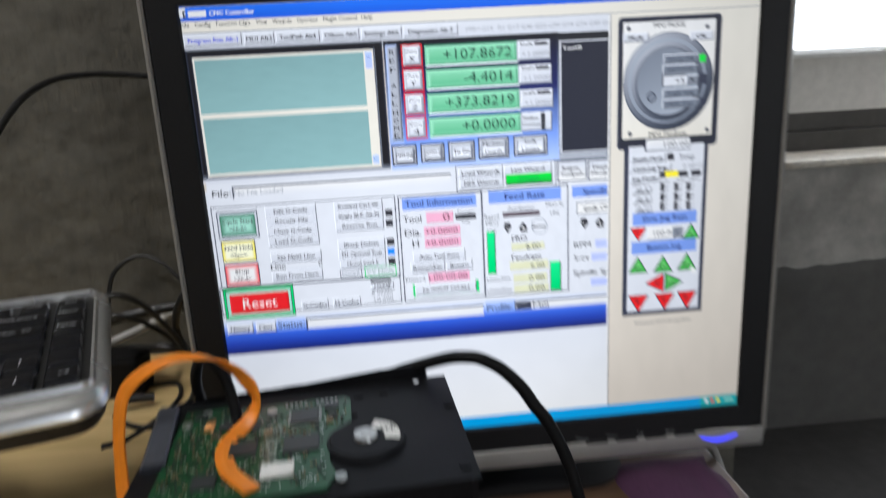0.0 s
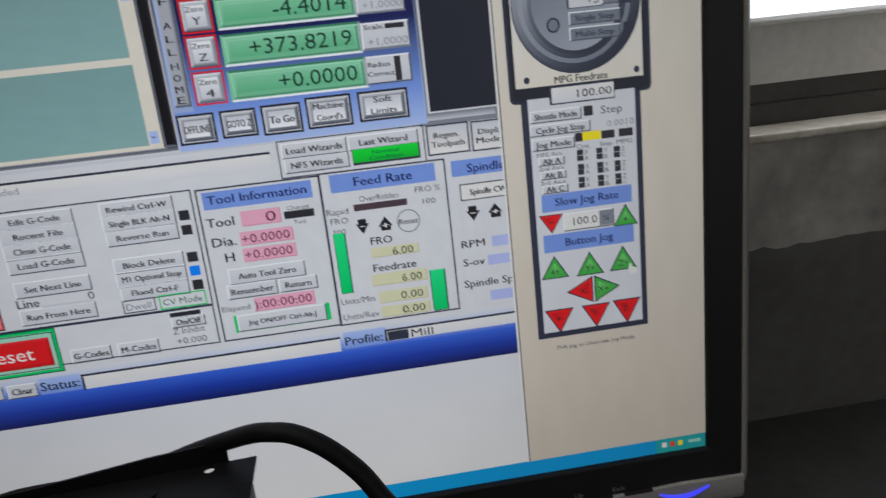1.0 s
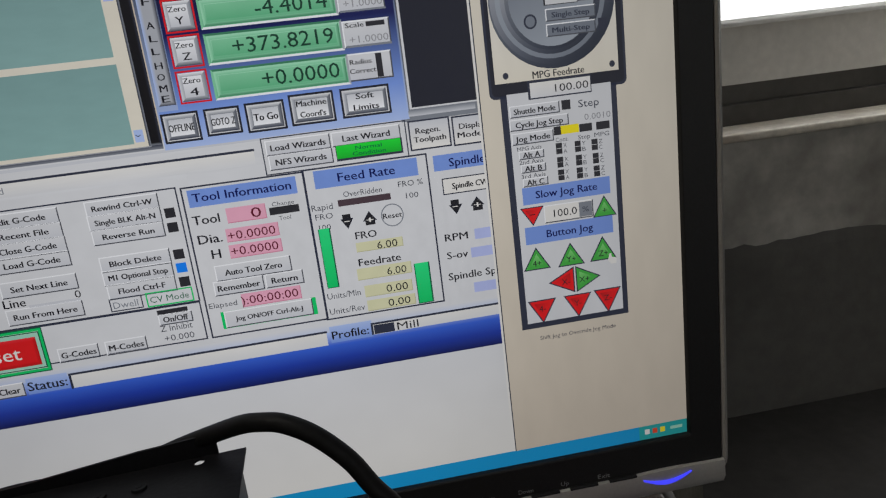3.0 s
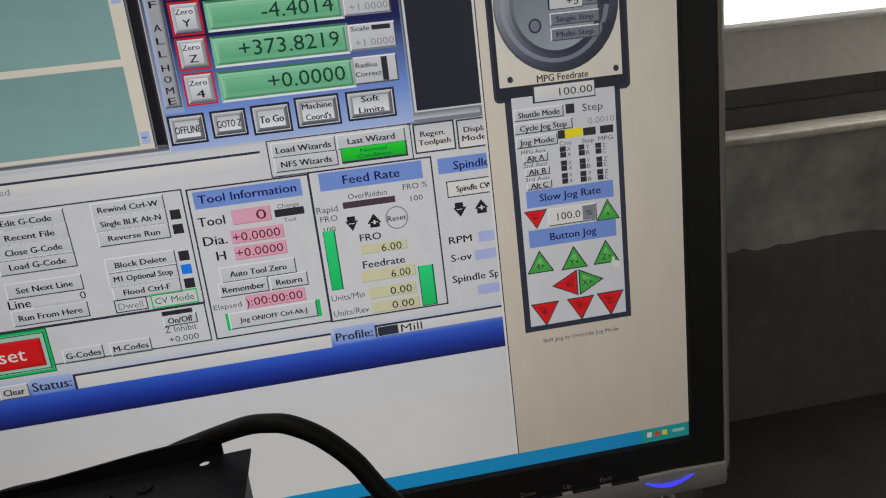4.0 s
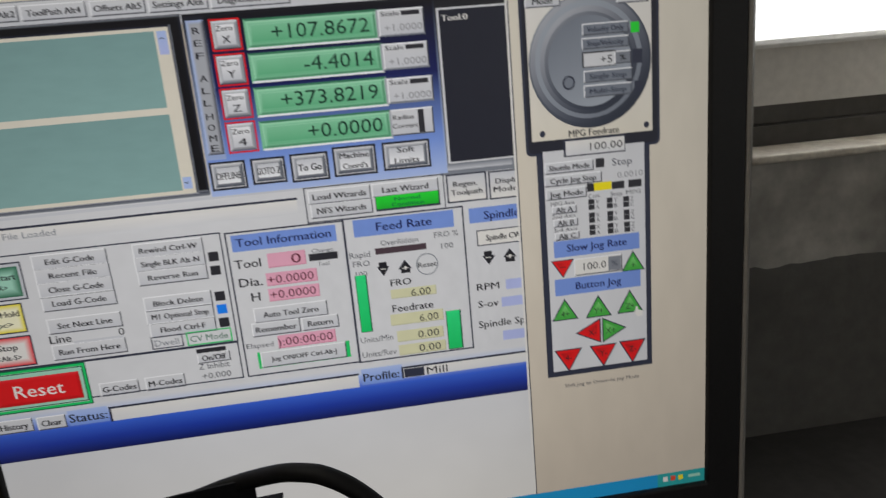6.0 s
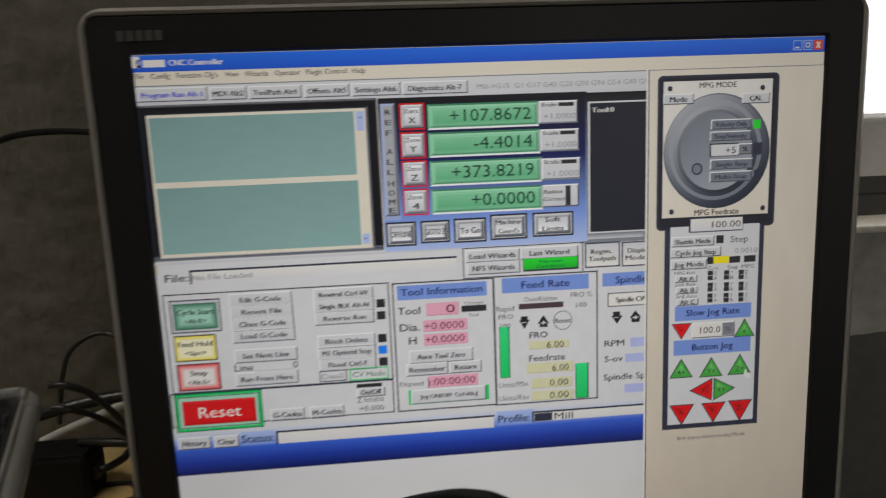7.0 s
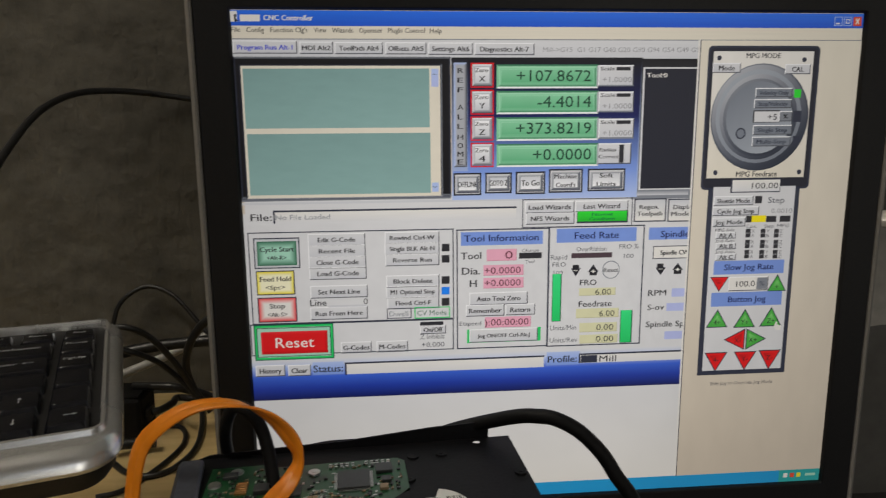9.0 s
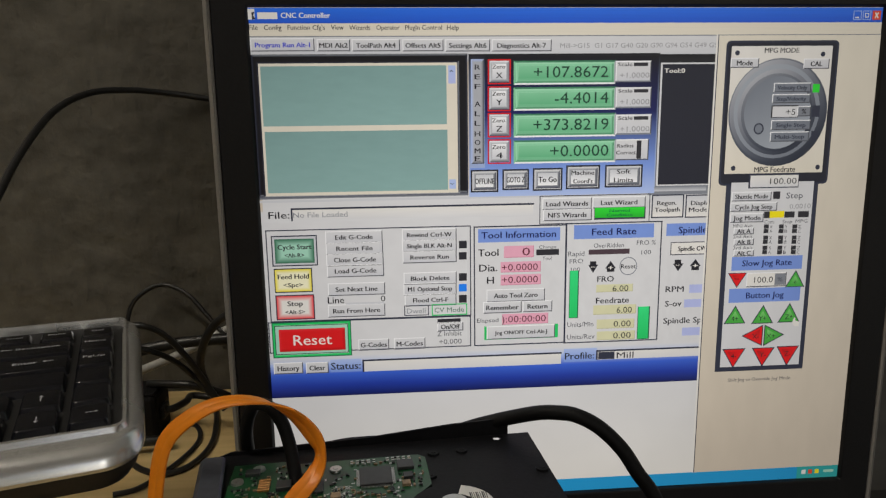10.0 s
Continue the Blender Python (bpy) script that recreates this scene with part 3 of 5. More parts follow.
pic.rect(4.6, 60.2, 100.3, 92.2, "teal", "teal2", 3)
pic.build("listing_block", screen)
pic = Picture()
pic.rect(101.1, 27.2, 104.9, 36.4, "pale", "lav", 4)
pic.text("^", 102.8, 30.3, 2.4, 1.4, "ink", 5, 0.0)
pic.build("scroll_arrow", screen)
pic = Picture()
pic.text("v", 102.5, 88.9, 2.5, 1.2, "ink", 5, 0.0)
pic.rect(101, 86.7, 104.6, 91.7, "pale", None, 4)
pic.build("scroll_arrow", screen)
pic = Picture()
pic.rect(111.8, 21.5, 215, 96.4, "black", "pale", 1.3)
pic.rect(120.5, 22.7, 214.4, 51.7, "black", "navy", 1.5)
pic.rect(120.4, 51.7, 214.4, 80.8, "navy", "head", 1.5)
pic.rect(112.4, 80.8, 214.4, 96.3, "head", "pale", 1.5)
pic.rect(113, 24.1, 120, 78.6, "grey", "grey", 2)
pic.bevel(113, 24.1, 120, 78.6, 1.6, "pale", "slate", "slate", "pale", 3, "grey")
pic.text("R", 116.6, 28.1, 3, 2.7, "ink", 5, 0.006)
pic.text("E", 116.5, 33, 3, 2.7, "ink", 5, 0.006)
pic.text("F", 116.5, 38, 3, 2.8, "ink", 5, 0.006)
pic.text("A", 116.5, 47, 3, 2.8, "ink", 5, 0.006)
pic.text("L", 116.5, 52, 3, 2.8, "ink", 5, 0.006)
pic.text("L", 116.4, 57, 3, 2.8, "ink", 5, 0.006)
pic.text("H", 116.4, 62.6, 3, 2.8, "ink", 5, 0.006)
pic.text("O", 116.4, 67.1, 3, 2.8, "ink", 5, 0.006)
pic.text("M", 116.4, 71.6, 3.1, 2.9, "ink", 5, 0.006)
pic.text("E", 116.4, 75.8, 3.1, 2.9, "ink", 5, 0.006)
pic.border(122, 24.2, 134.3, 37, 0.7, "red", 3)
pic.rect(122.9, 25, 133.4, 36.1, "panel", "panel2", 2.5)
pic.bevel(122.9, 25, 133.4, 36.1, 1.5, "snow", "mid", "dgrey", "panel", 3.2, "grey")
pic.rect(124.4, 26.5, 131.9, 34.6, "snow", "panel2", 3.5)
pic.text("Zero", 127.8, 27.9, 6.9, 2.2, "ink", 5, 0.006)
pic.text("X", 128.1, 32.3, 3.3, 3, "ink", 5, 0.006)
pic.border(121.9, 38, 134.4, 51, 0.7, "red", 3)
pic.rect(122.8, 38.9, 133.5, 50.1, "panel", "panel2", 2.5)
pic.bevel(122.8, 38.9, 133.5, 50.1, 1.5, "snow", "mid", "dgrey", "panel", 3.2, "grey")
pic.rect(124.3, 40.4, 131.9, 48.6, "snow", "panel2", 3.5)
pic.text("Zero", 127.8, 41.8, 7, 2.2, "ink", 5, 0.006)
pic.text("Y", 128.1, 46.2, 3.3, 3.1, "ink", 5, 0.006)
pic.border(121.9, 51.8, 134.4, 64.7, 0.7, "red", 3)
pic.rect(122.8, 52.7, 133.5, 63.8, "panel", "panel2", 2.5)
pic.bevel(122.8, 52.7, 133.5, 63.8, 1.5, "snow", "mid", "dgrey", "panel", 3.2, "grey")
pic.rect(124.3, 54.1, 132, 62.3, "snow", "panel2", 3.5)
pic.text("Zero", 127.8, 55.7, 7, 2.2, "ink", 5, 0.006)
pic.text("Z", 128.1, 60.1, 3.4, 3.1, "ink", 5, 0.006)
pic.border(121.9, 65.7, 134.5, 78.8, 0.7, "red", 3)
pic.rect(122.8, 66.6, 133.6, 77.9, "panel", "panel2", 2.5)
pic.bevel(122.8, 66.6, 133.6, 77.9, 1.5, "snow", "mid", "dgrey", "panel", 3.2, "grey")
pic.rect(124.3, 68.1, 132, 76.4, "snow", "panel2", 3.5)
pic.text("Zero", 127.9, 69.7, 7.1, 2.3, "ink", 5, 0.006)
pic.text("4", 128.2, 74.2, 3.4, 3.2, "ink", 5, 0.006)
pic.rect(135.8, 25.1, 190.9, 37.4, "green", None, 2)
pic.rect(136.7, 25.7, 190.3, 36.3, "leaf", "green", 3)
pic.rect(138.5, 27.7, 188, 34.2, "green2", "green", 3.5)
pic.bevel(135.8, 25.1, 190.9, 37.4, 0.9, "moss", "grey", "snow", "green2", 4, None)
pic.bevel(137, 26.3, 189.6, 36.2, 1.2, "leaf", "moss", "moss", "leaf", 3.8, "green2")
pic.text("+107.8672", 166.7, 30.7, 40.3, 6.1, "dro", 5, 0.0)
pic.rect(135.8, 38.7, 191.4, 50.8, "green", None, 2)
pic.rect(136.7, 39.3, 190.7, 49.6, "leaf", "green", 3)
pic.rect(138.6, 41.4, 188.4, 47.5, "green2", "green", 3.5)
pic.bevel(135.8, 38.7, 191.4, 50.8, 0.9, "moss", "grey", "snow", "green2", 4, None)
pic.bevel(137, 39.9, 190.1, 49.6, 1.2, "leaf", "moss", "moss", "leaf", 3.8, "green2")
pic.text("-4.4014", 172.7, 44.2, 29.3, 6.2, "dro", 5, 0.0)
pic.rect(135.9, 52.5, 191.8, 64.9, "green", None, 2)
pic.rect(136.8, 53.1, 191.2, 63.7, "leaf", "green", 3)
pic.rect(138.7, 55.2, 188.9, 61.5, "green2", "green", 3.5)
pic.bevel(135.9, 52.5, 191.8, 64.9, 0.9, "moss", "grey", "snow", "green2", 4, None)
pic.bevel(137.1, 53.7, 190.5, 63.7, 1.2, "leaf", "moss", "moss", "leaf", 3.8, "green2")
pic.text("+373.8219", 167.2, 58.1, 41.2, 6.3, "dro", 5, 0.0)
pic.rect(136, 66.5, 192.3, 78.9, "green", None, 2)
pic.rect(136.9, 67.1, 191.6, 77.7, "leaf", "green", 3)
pic.rect(138.8, 69.2, 189.3, 75.5, "green2", "green", 3.5)
pic.bevel(136, 66.5, 192.3, 78.9, 0.9, "moss", "grey", "snow", "green2", 4, None)
pic.bevel(137.2, 67.7, 191, 77.7, 1.2, "leaf", "moss", "moss", "leaf", 3.8, "green2")
pic.text("+0.0000", 172.1, 72.2, 32.2, 6.4, "dro", 5, 0.0)
pic.rect(190.8, 25.4, 210.4, 36.4, "panel", "panel2", 2)
pic.bevel(190.8, 25.4, 210.4, 36.4, 0.6, "snow", "dgrey", "dgrey", "snow", 2.6)
pic.text("Scale", 196, 27.2, 7.7, 1.9, "ink", 5, 0.006)
pic.rect(200.7, 26.4, 208.5, 28.2, "led", None, 4)
pic.text("+1.0000", 201.3, 32.8, 16.1, 2.9, "faint", 5, 0.0)
pic.rect(191.5, 35.7, 210.4, 36.4, "mid", None, 3)
pic.rect(191.3, 39.2, 211, 50.1, "panel", "panel2", 2)
pic.bevel(191.3, 39.2, 211, 50.1, 0.6, "snow", "dgrey", "dgrey", "snow", 2.6)
pic.text("Scale", 196.5, 41, 7.8, 1.9, "ink", 5, 0.006)
pic.rect(201.3, 40.2, 209.1, 42, "led", None, 4)
pic.text("+1.0000", 201.8, 46.7, 16.2, 3, "faint", 5, 0.0)
pic.rect(191.9, 49.3, 211, 50.1, "mid", None, 3)
pic.rect(191.8, 53.5, 211.7, 64.3, "panel", "panel2", 2)
pic.bevel(191.8, 53.5, 211.7, 64.3, 0.6, "snow", "dgrey", "dgrey", "snow", 2.6)
pic.text("Scale", 197, 55.3, 7.8, 2, "ink", 5, 0.006)
pic.rect(201.8, 54.5, 209.7, 56.4, "led", None, 4)
pic.text("+1.0000", 202.4, 61.1, 16.4, 3, "faint", 5, 0.0)
pic.rect(192.4, 63.4, 211.7, 64.3, "mid", None, 3)
pic.rect(191.6, 66.7, 210.7, 78, "panel", "panel2", 2)
pic.bevel(191.6, 66.7, 210.7, 78, 0.6, "snow", "dgrey", "dgrey", "snow", 2.6)
pic.text("Radius", 197.5, 70.1, 9.2, 2.1, "ink", 5, 0.006)
pic.text("Correct", 198, 73.8, 11.1, 2.1, "ink", 5, 0.006)
pic.rect(203.9, 67.5, 206.5, 77.3, "led", None, 4)
pic.border(112.6, 81.8, 127.7, 94, 0.9, "night", 3)
pic.rect(113, 82.1, 127.4, 93.7, "panel", None, 2)
pic.bevel(113.9, 83, 126.5, 92.7, 1.5, "panel", "dgrey", "slate", "panel2", 3.5, "mid")
pic.rect(115.4, 84.6, 124.9, 91.2, "panel2", "snow", 4)
pic.text("OFFLINE", 120.2, 87.9, 10.5, 3.1, "ink", 5, 0.006)
pic.border(129.9, 81.8, 144.5, 93.1, 0.9, "night", 3)
pic.rect(130.2, 82.1, 144.2, 92.8, "panel", None, 2)
pic.bevel(131.1, 83, 143.3, 91.8, 1.5, "panel", "dgrey", "slate", "panel2", 3.5, "mid")
pic.rect(132.7, 84.6, 141.7, 90.3, "panel2", "snow", 4)
pic.text("GOTO Z", 137.2, 87.4, 9.9, 3.1, "ink", 5, 0.006)
pic.border(146.6, 81.5, 163, 93.8, 0.9, "night", 3)
pic.rect(146.9, 81.8, 162.7, 93.5, "panel", None, 2)
pic.bevel(147.9, 82.7, 161.8, 92.5, 1.5, "panel", "dgrey", "slate", "panel2", 3.5, "mid")
pic.rect(149.4, 84.3, 160.2, 90.9, "panel2", "snow", 4)
pic.text("To Go", 154.8, 87.6, 10, 3.1, "ink", 5, 0.01)
pic.border(165, 80.3, 183.9, 93.3, 0.9, "night", 3)
pic.rect(165.3, 80.6, 183.5, 93, "panel", None, 2)
pic.bevel(166.2, 81.5, 182.6, 92, 1.5, "panel", "dgrey", "slate", "panel2", 3.5, "mid")
pic.rect(167.8, 83.1, 180.9, 90.4, "panel2", "snow", 4)
pic.text("Machine", 174.3, 84.3, 12.6, 2.5, "ink", 5, 0.01)
pic.text("Coord's", 174.4, 88.9, 10.7, 2.5, "ink", 5, 0.01)
pic.border(186.7, 80.4, 207.8, 92.8, 0.9, "night", 3)
pic.rect(187, 80.7, 207.4, 92.5, "panel", None, 2)
pic.bevel(188, 81.6, 206.4, 91.6, 1.5, "panel", "dgrey", "slate", "panel2", 3.5, "mid")
pic.rect(189.6, 83.2, 204.8, 90, "panel2", "snow", 4)
pic.text("Soft", 197.1, 84.1, 7.6, 2.5, "ink", 5, 0.01)
pic.text("Limits", 197.2, 88.7, 10.8, 2.5, "ink", 5, 0.01)
pic.build("axis_panel", screen)
pic = Picture()
pic.rect(211.4, 22.1, 253.6, 97.5, "black", "mid", 1.2)
pic.rect(215.6, 26.5, 252.6, 92.5, "panel", None, 1.5)
pic.rect(216.6, 27.3, 252.6, 91.8, "night", "night", 2)
pic.text("Tool:0", 223.3, 30.6, 11.3, 2.5, "white", 5, 0.011)
pic.rect(214.8, 93, 244.5, 95.5, "mid", "panel2", 2)
pic.build("toolpath_view", screen)
pic = Picture()
pic.rect(1.2, 92, 245.8, 108, "panel", None, 0.8)
pic.rect(-1.4, 96.1, 150.5, 97.3, "panel2", None, 1)
pic.text("File:", 9.5, 103.9, 11, 3.9, "ink", 5, 0.006)
pic.rect(16.1, 100.4, 147.4, 101.4, "slate", None, 3)
pic.rect(15.8, 100.4, 16.7, 107.4, "slate", None, 3)
pic.rect(16.4, 100.8, 147.1, 107.1, "white", "panel", 2)
pic.text("No File Loaded", 31.4, 104.1, 28.8, 2.9, "mid", 5, 0.0)
pic.border(150.5, 96.6, 212.8, 112.5, 0.5, "slate", 2)
pic.button(152.1, 97.9, 179.7, 104.4, "Load Wizards", 23.4, 2.7, "panel", 2, "ink", 0.011)
pic.button(152.5, 104.1, 179.9, 110.7, "NFS Wizards", 21.6, 2.7, "panel", 2, "ink", 0.011)
pic.button(180.2, 97.9, 210.2, 104.2, "Last Wizard", 20.5, 2.7, "panel", 2, "ink", 0.011)
pic.rect(181.3, 103.8, 210.4, 110.5, "slate", None, 3)
pic.rect(181.6, 103.9, 209.7, 109.5, "lime2", "lime", 4)
pic.text("Normal", 195.6, 105.6, 11.5, 1.7, "cyc", 5, 0.006)
pic.text("Condition", 195.6, 108.0, 14.5, 1.7, "cyc", 5, 0.006)
pic.border(213.7, 97.3, 232.2, 110.4, 0.7, "slate", 3)
pic.rect(214.4, 98, 231.5, 109.7, "panel2", "white", 2)
pic.text("Regen.", 222.3, 101.9, 11, 2.5, "ink", 5, 0.01)
pic.text("Toolpath", 222.8, 105.7, 14.3, 2.5, "ink", 5, 0.01)
pic.border(233.1, 97.7, 246.9, 110.7, 0.7, "slate", 3)
pic.rect(233.8, 98.4, 246.2, 110.1, "panel2", "white", 2)
pic.text("Displa", 241.3, 102.3, 10.1, 2.5, "ink", 5, 0.01)
pic.text("Mode", 240.6, 106.1, 10.8, 2.6, "ink", 5, 0.01)
pic.build("file_strip", screen)
pic = Picture()
pic.rect(0.6, 106, 118, 188, "panel", None, 0.8)
pic.border(1.7, 112, 112.5, 163.1, 0.6, "slate", 2)
pic.border(0.2, 163, 112.3, 181, 0.6, "slate", 2.5)
pic.border(4.5, 115.1, 28.9, 131.9, 0.7, "slate", 3)
pic.rect(5.1, 115.7, 28.3, 131.3, "panel2", None, 3)
pic.rect(6.2, 117, 27.2, 130.3, "mint", None, 3.5)
pic.bevel(6.2, 117, 27.2, 130.3, 3.6, "cyc", "cyc", "cyc", "cyc", 4, "mint")
pic.text("Cycle Start", 16.8, 121.3, 18, 2.8, "ink", 6, 0.01)
pic.text("<Alt-R>", 16.5, 125.9, 10.2, 2.3, "ink", 6, 0.01)
pic.border(5, 133.1, 25.5, 146.6, 0.7, "slate", 3)
pic.rect(5.5, 133.7, 24.9, 146, "amber2", None, 3)
pic.bevel(5.5, 133.7, 24.9, 146, 2.2, "amber", "amber", "amber", "amber", 4, "amber2")
pic.text("Feed Hold", 15.3, 137.6, 16.6, 2.8, "ink", 6, 0.01)
pic.text("<Spc>", 15, 142.3, 10.3, 2.4, "ink", 6, 0.01)
pic.border(5, 147.9, 26, 162, 0.7, "slate", 3)
pic.rect(5.6, 148.5, 25.4, 161.4, "white", None, 3)
pic.bevel(5.6, 148.5, 25.4, 161.4, 3.0, "stop", "stop", "stop", "stop", 4, "white")
pic.text("Stop", 15.5, 152.7, 8.2, 2.9, "ink", 6, 0.01)
pic.text("<Alt-S>", 15.3, 157.5, 10.4, 2.4, "ink", 6, 0.01)
pic.button(33.4, 113.4, 64.2, 120.1, "Edit G-Code", 20, 2.6, "panel", 2, "ink", 0.011)
pic.button(33.4, 119.6, 64.3, 126.3, "Recent File", 19.5, 2.6, "panel", 2, "ink", 0.011)
pic.button(33.4, 125.8, 64.4, 132.6, "Close G-Code", 22.6, 2.7, "panel", 2, "ink", 0.011)
pic.button(33.5, 131.9, 64.5, 138.8, "Load G-Code", 22.4, 2.7, "panel", 2, "ink", 0.011)
pic.button(33.6, 142.1, 64.8, 149.2, "Set Next Line", 22.8, 2.7, "panel", 2, "ink", 0.011)
pic.button(33.1, 154.2, 64.5, 161.4, "Run From Here", 25.7, 2.7, "panel", 2, "ink", 0.011)
pic.text("Line", 37.7, 151.5, 8.9, 3.8, "ink", 5, 0.006)
pic.text("0", 63.5, 151.4, 2.5, 3.5, "ink", 5, 0.0)
pic.rect(43, 153.3, 64.1, 154.6, "panel2", None, 3)
pic.button(74.8, 113.2, 104.6, 119.7, "Rewind Ctrl-W", 24.4, 2.5, "panel", 2, "ink", 0.011)
pic.button(74.6, 119.2, 104.6, 125.9, "Single BLK Alt-N", 24.5, 2.5, "panel", 2, "ink", 0.011)
pic.rect(105.9, 120.4, 110.2, 124.6, "led", None, 3)
pic.button(74.8, 125.5, 104.5, 132.2, "Reverse Run", 21.1, 2.5, "panel", 2, "ink", 0.011)
pic.rect(105.8, 126.7, 110.1, 130.9, "led", None, 3)
pic.button(75.1, 137.4, 104.4, 144.2, "Block Delete", 21.3, 2.6, "panel", 2, "ink", 0.011)
pic.rect(105.7, 138.6, 110.1, 142.9, "led", None, 3)
pic.button(74.9, 143.4, 104.3, 150.3, "M1 Optional Stop", 24.5, 2.6, "panel", 2, "ink", 0.011)
pic.rect(105.6, 144.7, 110, 149, "ledb", None, 3)
pic.button(75.4, 149.7, 104.2, 156.6, "Flood Ctrl-F", 19.5, 2.6, "panel", 2, "ink", 0.011)
pic.rect(105.6, 151, 110, 155.4, "led", None, 3)
pic.border(75, 156, 88.7, 162, 0.5, "slate", 3)
pic.text("Dwell", 81.6, 159.1, 10.4, 3.1, "mid", 5, 0.0)
pic.border(90.3, 155.8, 110.2, 162.4, 0.6, "bar", 3)
pic.text("CV Mode", 100.1, 159.1, 16.5, 2.9, "cyc", 5, 0.0)
pic.border(2, 163.4, 45.3, 183.7, 1.6, "bar", 3)
pic.bevel(2, 163.4, 45.3, 183.7, 0.5, "cyc", "cyc", "cyc", "cyc", 3.3, None)
pic.bevel(3.4, 165.1, 43.8, 181.9, 0.5, "cyc", "cyc", "cyc", "cyc", 3.5, None)
pic.rect(4, 165.7, 43.2, 181.3, "mint", None, 3.2)
pic.rect(5.7, 167.4, 41.9, 180.2, "red", "red", 4)
pic.bevel(5.7, 167.4, 41.9, 180.2, 1.7, "stop", "red2", "red2", "stop", 4.5, "red")
pic.text("Reset", 24.0, 173.6, 21.0, 6.2, "white", 6, 0.003)
pic.button(49, 174.6, 66.1, 181.2, "G-Codes", 14.5, 2.8, "panel", 2, "ink", 0.011)
pic.button(68.8, 174.7, 86.4, 181.3, "M-Codes", 14.6, 2.8, "panel", 2, "ink", 0.011)
pic.rect(93.4, 164.4, 106.4, 166.9, "led", None, 3)
pic.button(93.3, 166.4, 107.9, 171.5, "On/Off", 10.5, 2.8, "panel", 2, "ink", 0.011)
pic.text("Z Inhibit", 100.1, 172.9, 13.7, 3, "dgrey", 5, 0.0)
pic.text("+0.000", 100.5, 177.6, 12.8, 3, "dgrey", 5, 0.0)
pic.build("run_panel", screen)
pic = Picture()
pic.rect(114, 112.3, 167, 182.8, "panel", None, 1)
pic.border(114, 112.6, 166.3, 181.1, 0.7, "slate", 2)
pic.rect(116.5, 114.2, 162.3, 121.7, "head", "head", 3)
pic.text("Tool Information", 139.1, 117.6, 41.6, 3.8, "navy", 5, 0.006)
pic.text("Tool", 122.1, 127.3, 11.3, 4.1, "ink", 5, 0.006)
pic.rect(130.8, 124.0, 147.6, 130.6, "pink2", None, 3)
pic.bevel(130.8, 124.0, 147.6, 130.6, 0.55, "pink2", "rose2", "rose2", "pink2", 3.4, "pink2")
pic.text("0", 143.3, 127.2, 4.4, 4.6, "rose", 5, 0.0)
pic.text("Change", 155.3, 125, 9.6, 1.9, "dgrey", 5, 0.0)
pic.rect(149, 126.4, 161.8, 129.7, "led", None, 3)
pic.text("Tool", 155.1, 131.4, 5.1, 1.9, "dgrey", 5, 0.0)
pic.text("Dia.", 122.1, 135.9, 10.1, 4.2, "ink", 5, 0.006)
pic.rect(129.0, 132.9, 151.6, 138.9, "pink2", None, 3)
pic.bevel(129.0, 132.9, 151.6, 138.9, 0.55, "pink2", "rose2", "rose2", "pink2", 3.4, "pink2")
pic.text("+0.0000", 139.8, 135.9, 20.4, 4, "rose", 5, 0.0)
pic.text("H", 123.3, 143, 3.8, 4.2, "ink", 5, 0.006)
pic.rect(129.0, 140.2, 151.7, 146.2, "pink2", None, 3)
pic.bevel(129.0, 140.2, 151.7, 146.2, 0.55, "pink2", "rose2", "rose2", "pink2", 3.4, "pink2")
pic.text("+0.0000", 139.9, 143, 20.4, 4, "rose", 5, 0.0)
pic.button(121.1, 148.4, 154.2, 155.7, "Auto Tool Zero", 24.7, 2.8, "panel", 2, "ink", 0.011)
pic.button(119.2, 155.5, 141, 162.2, "Remember", 18.3, 2.8, "panel", 2, "ink", 0.011)
pic.button(141.6, 155.6, 158.5, 162.1, "Return", 11.3, 2.8, "panel", 2, "ink", 0.011)
pic.text("Elapsed", 121.7, 166.1, 12.2, 2.5, "dgrey", 5, 0.0)
pic.rect(129.9, 162.8, 156.2, 169.0, "pink2", None, 3)
pic.bevel(129.9, 162.8, 156.2, 169.0, 0.55, "pink2", "rose2", "rose2", "pink2", 3.4, "pink2")
pic.text("):00:00:00", 142.3, 165.8, 25.2, 4, "rose", 5, 0.0)
pic.rect(119.8, 169.7, 121.4, 177.7, "bar", None, 3)
pic.rect(159.9, 169.5, 162, 177.6, "bar", None, 3)
pic.rect(119.8, 169.7, 162, 177.6, "bar2", None, 2.5)
pic.button(121.1, 169.7, 160.3, 177.5, "Jog ON/OFF Ctrl-Alt-J", 29.8, 2.3, "panel", 3, "ink", 0.011)
pic.build("tool_panel", screen)
pic = Picture()
pic.rect(165.9, 112.3, 222.5, 182.9, "panel", None, 1)
pic.border(165.3, 112, 220.4, 181.5, 0.7, "slate", 2)
pic.rect(170.1, 113.3, 215.7, 121.2, "head", None, 3)
pic.text("Feed Rate", 192.9, 117.2, 25.1, 4, "navy", 5, 0.006)
pic.text("OverRidden", 190.1, 125, 17.1, 2.6, "dgrey", 5, 0.0)
pic.rect(178.7, 127.3, 202.1, 130.2, "umber", None, 3)
pic.text("FRO %", 211.6, 124, 11.1, 2.7, "dgrey", 5, 0.0)
pic.text("100", 211.7, 129.5, 5.6, 2.6, "dgrey", 5, 0.0)
pic.text("Rapid", 171.6, 129.3, 9.3, 2.9, "dgrey", 5, 0.0)
pic.text("FRO", 171.8, 133.5, 7.7, 2.7, "dgrey", 5, 0.0)
